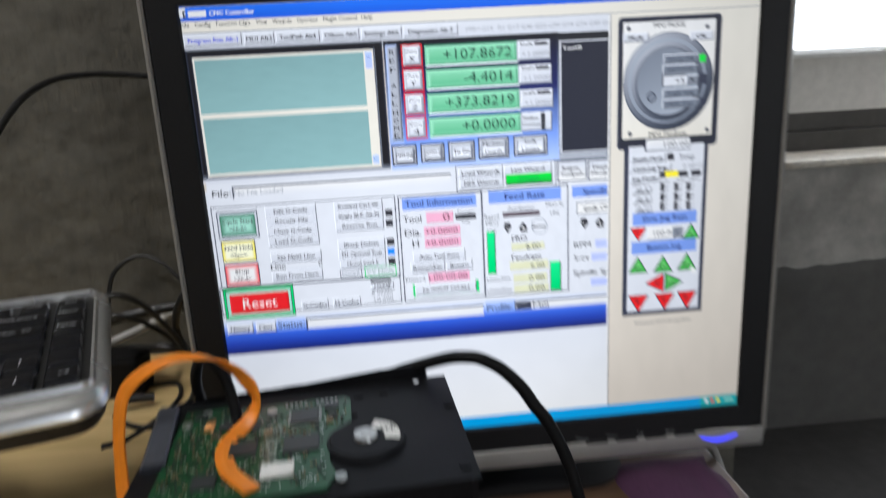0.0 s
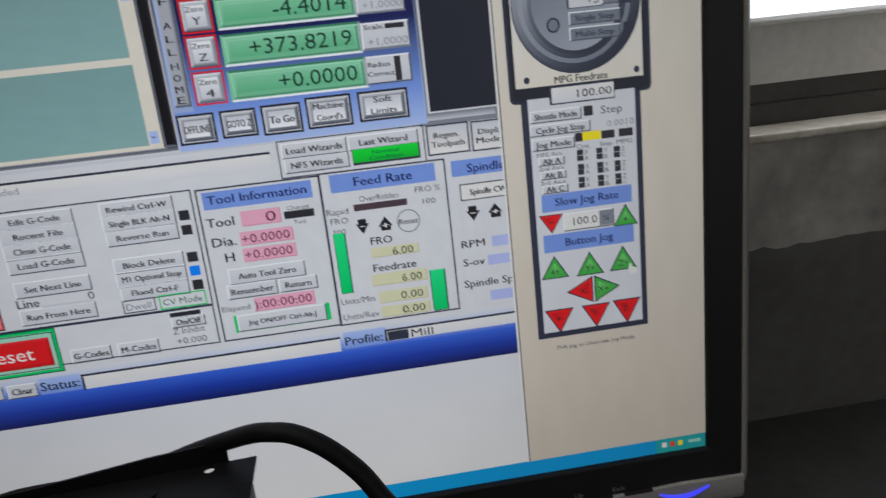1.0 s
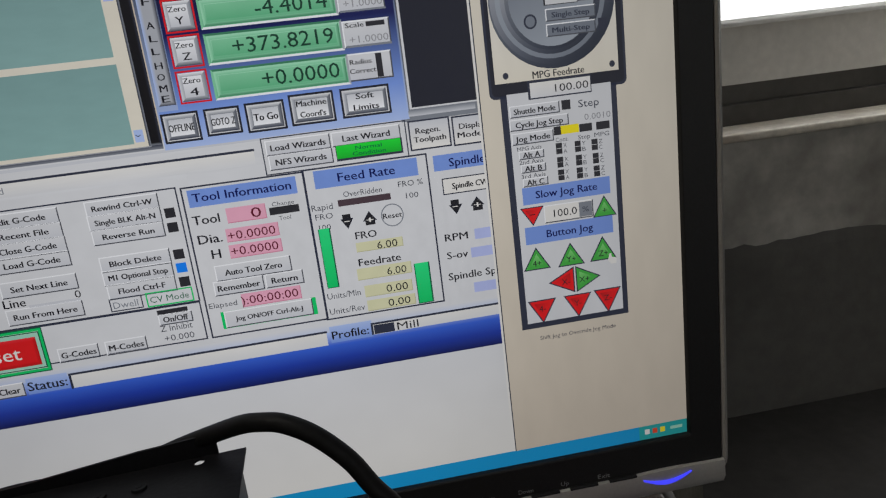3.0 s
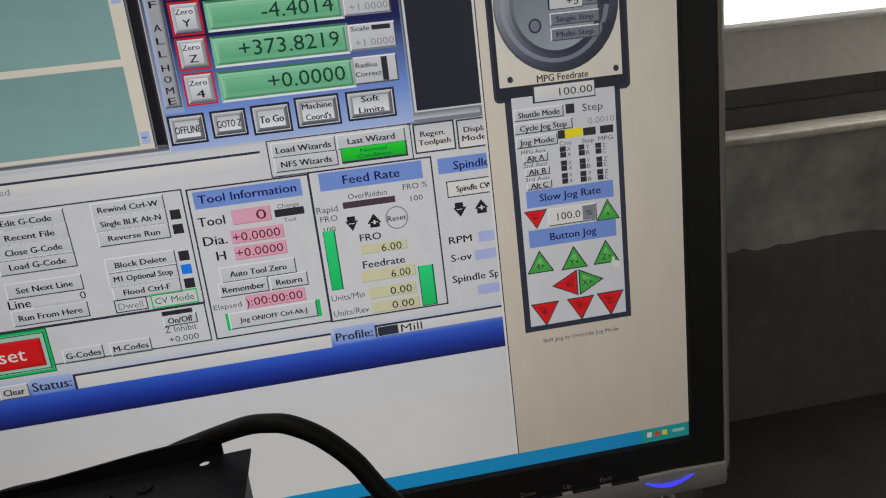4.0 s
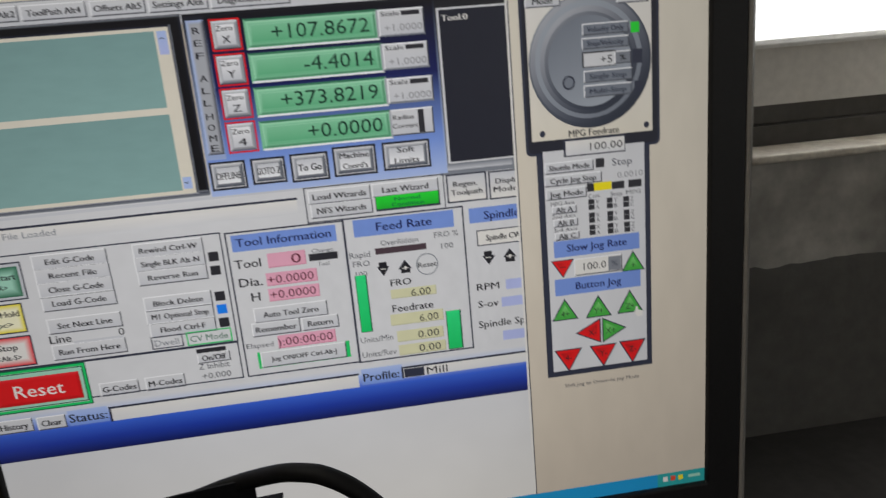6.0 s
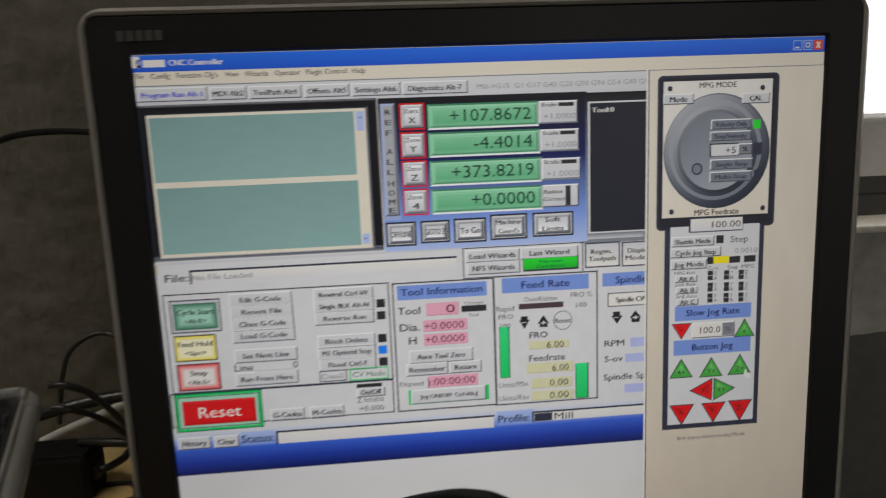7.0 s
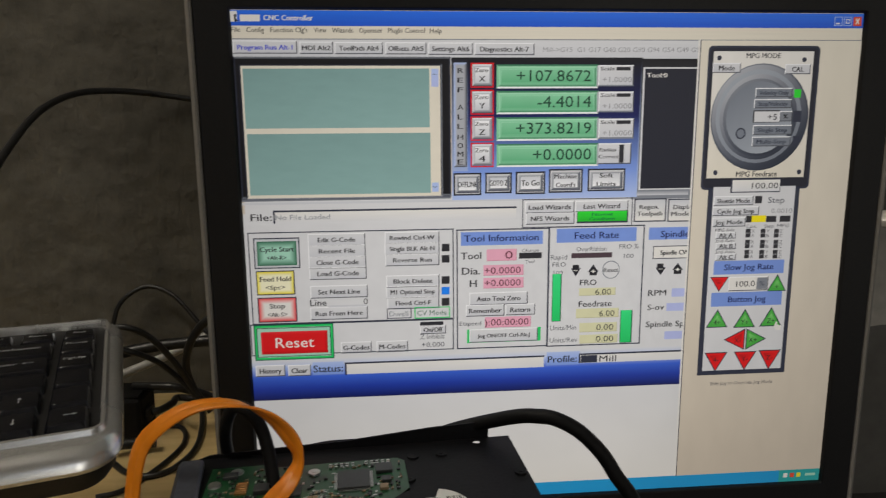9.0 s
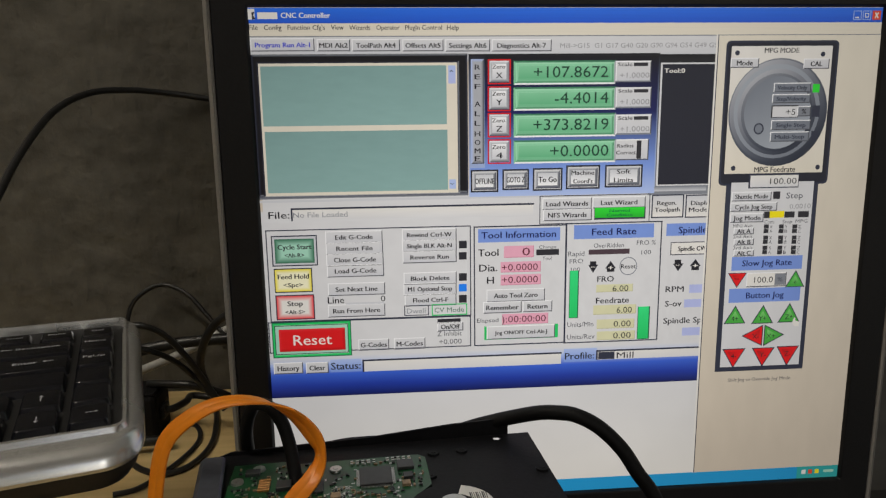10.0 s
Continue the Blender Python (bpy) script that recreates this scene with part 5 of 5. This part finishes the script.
comp("main_chip", 61.7, -36, 75.2, -22, 1.3, M_CHIP)
bm = bmesh.new()
for k in range(24):
    t = 62.3 + 12.4 * k / 23
    dbox(bm, t, -37.4, t + 0.28, -36, TOP, TOP + 0.5)
    dbox(bm, t, -22, t + 0.28, -20.8, TOP, TOP + 0.5)
    s = -35.4 + 12.6 * k / 23
    dbox(bm, 60.4, s, 61.7, s + 0.28, TOP, TOP + 0.5)
    dbox(bm, 75.2, s, 76.5, s + 0.28, TOP, TOP + 0.5)
tagged(part("chip_pins", bm, M_TIN, pcb), kind="stuff")
for x0, y0, x1, y1, h, m in ((40, -38, 47, -30, 1.2, M_CHIP), (78, -25, 85, -18, 1.6, M_CHIP), (36, -60, 48, -48, 1.3, M_CHIP), (60, -62, 76, -48, 1.3, M_CHIP), (28, -34, 34, -28, 2.0, M_CHIP),
                             (24, -82, 34, -72, 1.2, M_CHIP), (52, -80, 66, -70, 1.2, M_LABEL), (14, -20, 20, -16, 1.6, M_CHIP), (80, -33, 84, -29, 1.6, M_CHIP), (79, -38.5, 82.5, -35, 1.4, M_CERAM), (50, -44, 54, -40, 1.4, M_CERAM)):
    comp("chip" if m in (M_CHIP, M_LABEL) else "coil", x0, y0, x1, y1, h, m)
for k in range(5):
    comp("coil", 20.5, -33 + 1.9 * k, 25.2, -31.7 + 1.9 * k, 1.1, M_GOLD)
taken = [(60, -38, 77, -20), (39, -39, 48, -29), (77, -26, 86, -17), (35, -61, 49, -47), (59, -63, 77, -47), (27, -35, 35, -27), (23, -83, 35, -71), (51, -81, 67, -69), (13, -21, 21, -15), (20, -34, 26, -23), (46, -26, 58, -14), (13, -20, 25, -10), (6, -29, 16, -19)]
kinds = {"capacitor": (M_CERAM, []), "resistor": (M_CHIP, []), "solder_pad": (M_TIN, [])}
for k in range(1000):
    x, y = rng.uniform(10, 88), rng.uniform(-88, -14)
    if any(a - 0.6 < x < c + 0.2 and b - 0.6 < y < e2 + 0.2 for a, b, c, e2 in taken) or (x > 78 and y < -40):
        continue
    kinds[rng.choice(["capacitor", "resistor", "resistor", "solder_pad", "solder_pad"])][1].append((round(x / 1.1) * 1.1, round(y / 1.1) * 1.1, rng.random() < 0.5))
for name, (m, spots) in kinds.items():
    bm = bmesh.new()
    for x, y, turn in spots:
        a, b2 = (1.5, 0.75) if turn else (0.75, 1.5)
        dbox(bm, x, y, x + a, y + b2, TOP, TOP + (0.25 if m is M_TIN else 0.7))
    tagged(part(name, bm, m, pcb), kind="stuff")
bm = bmesh.new()
for k in range(5):
    for x0, y0 in ((58 + 2.4 * k, -15.5), (73.5 + 2.4 * k, -15)):
        dbox(bm, x0, y0, x0 + 1.3, y0 + 0.8, TOP, TOP + 0.9)
        dbox(bm, x0, y0 - 2, x0 + 1.3, y0 - 1.2, TOP, TOP + 0.9)
tagged(part("capacitor_row", bm, M_TIN, pcb), kind="stuff")
bm = bmesh.new()
for k in range(70):
    y0 = -70 + 0.52 * k
    dbox(bm, 50 + (k % 3), y0, 58.5 - (k % 4), y0 + 0.16, TOP, TOP + 0.06)
tagged(part("trace", bm, M_TIN, pcb), kind="stuff")
for x, y in ((19.1, -14.5), (51.8, -20.1), (11.4, -24), (95.4, -34), (98.9, -14.5), (142, -92), (86, -86), (143.5, -36), (112, -14)):
    bm = bmesh.new()
    z = TOP if x < 90 else 0.0
    tube(bm, d(x, y, z), (0, 0, 1), 0.0027, 0.0025, 0.0009, 18)
    tube(bm, d(x, y, z + 0.9), (0, 0, 1), 0.0012, 0.0010, 0.0002, 6)
    screw = part("screw", bm, M_TIN if x < 90 else M_CAST, drive, smooth=30)
    if x < 90:
        screw.location = pcb.location
# connector block at the end, with the two plugs in it
bm = bmesh.new()
loft(bm, [[d(x - y * 0.11, y, z) for x, z in ((-5, -6), (-5, 1.5), (-3, 3.6), (5, 3.6), (6, 2.6), (6, -6))] for y in (-8.0, -10, -62, -64)], True, True)
part("connector", bm, M_PLUG, drive, "dark blue-grey connector block")

# orange flat lead: a plug beside the connector, an arch, then down onto the board
pts = [P(*p) for p in ((-19, 241, -123), (-27, 233, -110), (-30, 219, -101), (-29.5, 202, -97), (-25, 185, -96), (-14.5, 174.5, -96), (-1, 168.5, -96), (14, 168.5, -96), (26.5, 174.5, -96), (35, 184, -97), (38, 192.5, -99), (34.5, 199.5, -104), (29, 203.0, -112), (27, 203.5, -124), (33, 202.5, -142), (46, 203, -158))]
prof = [(-3.9, -0.35), (-3.5, -0.65), (-0.4, -0.65), (0.0, -0.5), (0.4, -0.65), (3.5, -0.65), (3.9, -0.35), (3.9, 0.35), (3.5, 0.65), (0.4, 0.65), (0.0, 0.5), (-0.4, 0.65), (-3.5, 0.65), (-3.9, 0.35)]
bm = bmesh.new()
# width of the ribbon, right and up and behind, at each point of the way
across = [Vector((a, c, -b)) for a, b, c in ((0.85, 0.2, -0.5),) * 5 + ((0.8, 0.1, -0.6), (0.75, 0.05, -0.66), (0.75, 0.05, -0.66), (0.85, -0.1, -0.5), (0.9, -0.25, -0.35), (0.55, 0.0, -0.8), (0.7, 0.3, -0.6), (0.9, 0.3, -0.2)) + ((0.9, 0.1, 0.3),) * 3]
way, wide = smooth_path(pts, 8), smooth_path(across, 8)
loops = []
for i, p in enumerate(way):
    ahead = (way[min(i + 1, len(way) - 1)] - way[max(i - 1, 0)]).normalized()
    side = (wide[i] - wide[i].dot(ahead) * ahead).normalized()
    loops.append([p + side * x / 1000 + side.cross(ahead) * y / 1000 for x, y in prof])
loft(bm, loops, True, True)
lead = thing("orange_data_lead", P(-19, 241, -124), "flat orange data lead arching over the drive", "cable")
ob = part("lead", bm, M_ORANGE, None, smooth=50)
for o2 in (ob,):
    o2.parent = lead
    o2.matrix_parent_inverse = Matrix.Translation(-lead.location)
bm = bmesh.new()
box(bm, P(-22, 250, -134), P(-3, 238, -118), 0.0012)
box(bm, P(-21, 243, -131), P(-12, 230, -119), 0.001)
ob = part("plug", bm, M_BLACK, lead, "black lead plug")
ob.matrix_parent_inverse = Matrix.Translation(-lead.location)
cable("power_lead", ((-12, 314, 40), (-6, 280, 0), (-2, 235, -40), (2, 195, -72), (8, 177, -82), (15, 174.5, -87), (21, 180, -90), (24.5, 191, -92), (27, 203, -97), (29, 212, -105)), 2.8, M_LEAD, "black power lead bending down onto the drive", 8)
cable("monitor_lead", ((-40, 312, -40), (-20, 272, -44), (4, 232, -50), (24, 216, -53), (41.0, 211.0, -54.0), (55.0, 210.0, -54.0), (69.0, 210.0, -54.0), (82.0, 208.0, -54.0), (96.0, 206.0, -55.0), (110.0, 202.0, -56.0), (123.0, 197.0, -61.0), (135.0, 191.0, -70.0), (143.0, 189.0, -75.0), (151.0, 189.0, -79.0), (161.0, 194.0, -82.0), (171.0, 204.0, -84.0), (178.0, 215.0, -86.0), (186.0, 227.0, -87.0), (196, 252, -90), (204, 288, -94), (212, 322.4, -88)), 3.4, M_LEAD, "thick black cable arching in front of the display", 8, n=16)
cable("side_lead", ((-146.0, 273.5, 205.0), (-128.0, 272.0, 198.0), (-108.0, 272.0, 194.0), (-88.0, 281.0, 200.0), (-70.0, 294.0, 206.0)), 3.6, M_BLACK, "black cable running from the adapter behind the display", 8)
prop = tagged(solid("power_supply_box", P(8, 325.8, -166), P(118, 231.4, -88), mat("black_sheet_steel", (0.02, 0.02, 0.021), 0.45, metal=0.4, grain=200), None, 0.002), "black steel box that carries the drive", "box")

# ---- keyboard on a dark box, beside the display ----
M_SILVER = mat("silver_painted_plastic", (0.66, 0.66, 0.655), 0.27, metal=0.75, grain=700, vary=0.05, bump=0.00002, stain=0.15, stain_scale=12, coat=0.2)
M_KEY = mat("black_key_plastic", (0.005, 0.0055, 0.009), 0.2, grain=500, vary=0.2, bump=0.00002)
M_WELL = mat("key_well", (0.008, 0.008, 0.009), 0.5)
M_LEGEND = mat("pale_key_legend", (0.5, 0.51, 0.52), 0.6)
M_CARD = mat("dark_box_card", (0.022, 0.021, 0.02), 0.6, grain=120, vary=0.25, stain=0.3)
key_ = M_KEY.node_tree.nodes["Principled BSDF"].inputs
key_["Specular IOR Level"].default_value, key_["Coat Weight"].default_value, key_["Coat Roughness"].default_value = 0.5, 0.3, 0.06
PITCH = 20.9
right_, down_, back_ = Vector((0.935, 0.354, -0.024)), Vector((-0.059, 0.089, -0.994)), Vector((-0.35, 0.931, 0.104))
KB = Matrix((( *(right_.x, back_.x, -down_.x), 0), (right_.y, back_.y, -down_.y, 0), (right_.z, back_.z, -down_.z, 0), (0, 0, 0, 1)))
KB.translation = P(-106.0, 173.7, 34.7)
keyboard = thing("keyboard", KB.translation, "compact keyboard with black keys in a silver frame", "keyboard")
keyboard.matrix_world = KB


def k3(x, y, z):
    """Keyboard place in millimetres: right of the last key column, behind the first key row, above the key tops."""
    return Vector((x / 1000, y / 1000, z / 1000))


X0, X1, Y0, Y1 = -300.0, 22.5, -135.0, 26.0
WX1, WY0, WY1 = 12.2, -117.5, 13.5
bm = bmesh.new()
rim = lambda g, z, r: [k3(x, y, z) for x, y in rr(X0 + g, Y0 + g, X1 - g, Y1 - g, r, 7)]
loft(bm, [rim(0.9, -12.2, 17), rim(0, -10, 18), rim(0.6, -6.2, 18), rim(2.6, -3.2, 16.5), rim(4.6, -2.3, 14)]
     + [[k3(x, y, -1.6) for x, y in rr(X0 + 7, Y0 + g, X1 - 7, Y1 - 7.5, 11, 7)] for g in (6.5, 9, 12)]
     + [[k3(x, y, z) for x, y in rr(X0 + 8, WY0 - 5.5, WX1 + 4.2, WY1 + 4.2, 7, 7)] for z in (-1.9,)]
     + [[k3(x, y, 0.5) for x, y in rr(X0 + 8.4, WY0 - 4.2, WX1 + 3.0, WY1 + 3.2, 6, 7)]]
     + [[k3(x, y, 0.6) for x, y in rr(X0 + 9, WY0 - 2.6, WX1 + 1.6, WY1 + 1.8, 5, 7)], [k3(x, y, -8) for x, y in rr(X0 + 10, WY0 - 1, WX1, WY1, 4, 7)]], True, False)
for v in bm.verts:
    y = v.co.y * 1000
    if y < WY0 - 4:
        v.co.z -= 0.005 * ((WY0 - 4 - y) / 20.0) ** 1.4 * (1 if v.co.z > -0.009 else 0.4)
part("frame", bm, M_SILVER, keyboard, "silver plastic frame with rounded corners", smooth=35)
bm = bmesh.new()
loft(bm, [rim(7, -25, 14), rim(4.0, -20, 16), rim(1.6, -12.1, 17)], True, True)
part("base", bm, M_WELL, keyboard, "black plastic underside", smooth=35)
bm = bmesh.new()
box(bm, k3(X0 + 9, WY0 - 2, -12), k3(WX1 + 0.8, WY1 + 0.8, -4.2))
part("key_well", bm, M_WELL, keyboard)


def keycap(w, h, name="keycap"):
    bm = bmesh.new()
    lo = rr(-w / 2, -h / 2, w / 2, h / 2, 2.4, 4)
    hi = rr(-w / 2 + 2.9, -h / 2 + 2.9, w / 2 - 2.9, h / 2 - 1.6, 2.0, 4)
    mid = rr(-w / 2 + 2.2, -h / 2 + 2.2, w / 2 - 2.2, h / 2 - 1.0, 2.2, 4)
    loft(bm, [[k3(x, y, -8) for x, y in lo], [k3(x, y, -0.7) for x, y in mid], [k3(x, y, 0) for x, y in hi]], False, True)
    bmesh.ops.recalc_face_normals(bm, faces=bm.faces[:])
    me = bpy.data.meshes.new(name)
    bm.to_mesh(me)
    bm.free()
    me.materials.append(M_KEY)
    me.shade_smooth()
    me.set_sharp_from_angle(angle=radians(40))
    return me


CAP = PITCH - 0.7
caps = {1: keycap(CAP, CAP), 2: keycap(CAP + PITCH, CAP), 0.8: keycap(CAP, CAP * 0.72)}
made_keys = {}
for row in range(6):
    col = 0
    while col > -14:
        size = 2 if (row in (1, 2, 3) and col == -1) or (row == 5 and col == -5) else 1
        me = caps[0.8] if row == 0 else caps[size]
        ob = new("keycap", me)
        ob.parent = keyboard
        ob.location = k3((col - (size - 1) / 2) * PITCH, -row * PITCH + (-2.2 if row == 0 else 0), -0.4 * (row in (0,)))
        ob.rotation_euler = (radians(random.uniform(-0.6, 0.6)), radians(random.uniform(-0.6, 0.6)), 0)
        made_keys[(row, col)] = ob
        col -= size


def legend(key, s, x, y, width, cap, arrow=None):
    """Printed words, or an arrow, on a key."""
    bm = bmesh.new()
    if s:
        cu = bpy.data.curves.new("legend", "FONT")
        cu.body, cu.size, cu.resolution_u = s, 1.0, 2
        ob = new("legend", cu)
        bpy.context.view_layer.update()
        ev = ob.evaluated_get(bpy.context.evaluated_depsgraph_get())
        bm.from_mesh(ev.to_mesh())
        ev.to_mesh_clear()
        bpy.data.objects.remove(ob)
        bpy.data.curves.remove(cu)
        lo, hi = min(v.co.x for v in bm.verts), max(v.co.x for v in bm.verts)
        for v in bm.verts:
            v.co = k3(x + (v.co.x - (lo + hi) / 2) * width / (hi - lo), y + v.co.y * cap / 0.73 - cap / 2, 0.12)
    if arrow:
        ax, ay, turn = arrow
        shape = [(-2.6, -0.22), (1.4, -0.22), (1.0, -1.0), (2.8, 0), (1.0, 1.0), (1.4, 0.22), (-2.6, 0.22)]
        c, s2 = math.cos(radians(turn)), math.sin(radians(turn))
        bm.faces.new([bm.verts.new(k3(ax + px * c - py * s2, ay + px * s2 + py * c, 0.12)) for px, py in shape])
    part("legend", bm, M_LEGEND, made_keys[key])


legend((0, 0), "Del", 0, 2.0, 6, 2.0)
legend((0, -1), "Pause", 0, 2.2, 8.5, 1.8)
legend((0, -2), "Scroll", 0, 2.2, 8.0, 1.8)
legend((1, 0), "Home", -0.5, 3.4, 10.5, 2.4)
legend((2, 0), "PgUp", -0.5, 3.0, 10.5, 2.6)
legend((5, 0), "", 0, 0, 0, 0, (1, 1, 0))
legend((1, -1), "Backspace", 3, 2.6, 21, 2.4, (-12, 2.6, 180))
legend((2, -1), "Enter", -1, 3.0, 11, 2.6, (9.5, 3.2, 180))
legend((4, -1), "", 0, 0, 0, 0, (0, 1, 90))
legend((5, -1), "", 0, 0, 0, 0, (0, 1, -90))
bm = bmesh.new()
for k in range(7):
    x = -62 + 4.3 * k
    box(bm, k3(x, 17.6, -0.9), k3(x + 3.1, 20.6, -0.62))
part("maker_mark", bm, M_WELL, keyboard, "dark printed maker mark")
crate = thing("dark_box", P(-210, 316, 10), "dark cardboard box that carries the keyboard", "box")
bm = bmesh.new()
m = KB @ Matrix.Translation((0, 0, 0))
lo2 = [m @ k3(x, y, -25.2) for x, y in ((X0 + 6, Y0 + 12), (-112, Y0 + 12), (-112, Y1 + 20), (X0 + 6, Y1 + 20))]
hi2 = [Vector((p.x, p.y, min(p.z, 9))) for p in lo2]
base = [Vector((p.x, p.y, P(0, 316, 0).z)) for p in lo2]
loft(bm, [[p - crate.location for p in base], [p - crate.location for p in hi2]], True, True)
bmesh.ops.bevel(bm, geom=bm.edges[:], offset=0.004, segments=2, affect="EDGES")
part("carton", bm, M_CARD, crate)

adapter = thing("mains_adapter", P(-181, 316, 202), "black mains adapter standing on the desk", "adapter")
AO = adapter.location
solid("housing", P(-219, 316, 184) - AO, P(-134, 277, 220) - AO, M_LEAD, adapter, 0.004)
solid("lid", P(-217.5, 277.5, 185.5) - AO, P(-135.5, 275.5, 218.5) - AO, M_LEAD, adapter, 0.001)
solid("socket", P(-135, 302, 192) - AO, P(-130.5, 290, 208) - AO, M_BLACK, adapter, 0.0015)
# ---- leads on the wall and the desk ----
cable("wall_lead", ((-66.1, 32.2, 296.0), (-87.0, 30.4, 296.0), (-106.1, 27.1, 294.0), (-135.0, 23.0, 285.0), (-162.6, 21.2, 265.0), (-184.0, 25.6, 235.0), (-191.7, 41.6, 190.0), (-192.4, 70.9, 140.0), (-188.7, 101.4, 95.0), (-183.5, 130.3, 50.0)), 2.8, M_BLACK, "black cable curving off the plaster wall", 10)
cable("thick_lead", ((-192.2, 255.1, 215.0), (-162.3, 247.9, 215.0), (-124.3, 242.7, 220.0), (-75.7, 240.9, 225.0)), 5.2, M_BLACK, "thick black cable lying along the wall")
cable("grey_lead", ((-200.8, 290.4, 250.0), (-181.1, 283.0, 255.0), (-134.3, 265.8, 262.0), (-86.3, 242.8, 270.0)), 4.2, M_GREYCABLE, "pale grey cable behind the display")
cable("thin_loop_lead", ((-194.2, 282.5, 270.0), (-187.8, 238.4, 275.0), (-179.4, 216.2, 280.0), (-157.4, 204.1, 285.0), (-132.3, 211.5, 280.0), (-108.3, 235.1, 270.0), (-85.3, 260.1, 260.0)), 2.2, M_BLACK, "thin black cable looped against the wall")
cable("keyboard_lead", ((-135.4, 205.4, 150.0), (-123.9, 205.8, 150.0), (-112.0, 217.4, 160.0), (-99.3, 240.6, 170.0), (-89.6, 266.4, 180.0), (-75.9, 289.5, 180.0)), 2.6, M_BLACK, "black keyboard cable running to the desk")
cable("sagging_lead", ((-141.3, 225.3, 160.0), (-129.7, 227.6, 160.0), (-112.9, 240.1, 170.0), (-99.3, 259.4, 180.0), (-80.1, 283.1, 180.0)), 2.4, M_BLACK, "black cable sagging onto the desk")
cable("bundle_lead", ((-67.2, 206.1, 180.0), (-79.4, 215.4, 180.0), (-89.6, 232.3, 180.0), (-94.6, 253.9, 185.0), (-89.6, 279.3, 190.0)), 3.4, M_BLACK, "black cable hanging beside the display")
cable("adapter_lead", ((-134.0, 296.0, 200.0), (-126.0, 296.0, 203.0), (-121.0, 298.0, 222.0), (-120.3, 300.0, 240.3), (-92.1, 306.0, 240.8)), 3.2, M_BLACK, "black adapter cable on the desk")
cable("coiled_lead", ((-144.7, 313.6, 145.8), (-126.8, 313.6, 128.2), (-108.0, 313.6, 120.5), (-92.2, 313.6, 131.9), (-85.4, 313.6, 163.9), (-91.9, 313.6, 207.2), (-108.0, 313.6, 265.3)), 2.4, M_BLACK, "black cable coiled on the desk")
cable("coiled_lead", ((-135.5, 314.0, 94.5), (-118.8, 314.0, 103.6), (-103.4, 314.0, 139.9), (-98.1, 314.0, 176.0), (-110.7, 314.0, 206.5), (-137.3, 314.0, 209.1), (-163.9, 314.0, 221.0)), 2.0, M_BLACK, "thin black cable coiled on the desk")
cable("jack_lead", ((-147.7, 306.0, 158.1), (-137.9, 306.0, 161.1), (-126.3, 307.0, 163.9), (-116.9, 308.0, 166.0)), 4.2, M_BLACK, "short black plug with ribbed grip", kind_of="plug")
cable("display_lead", ((329.8, 311.7, 20.0), (335.6, 322.7, 20.0), (342.7, 341.8, 20.0), (353.8, 371.7, 20.0), (366.6, 410.1, 20.0)), 2.6, M_GREYCABLE, "grey cable hanging from the monitor")
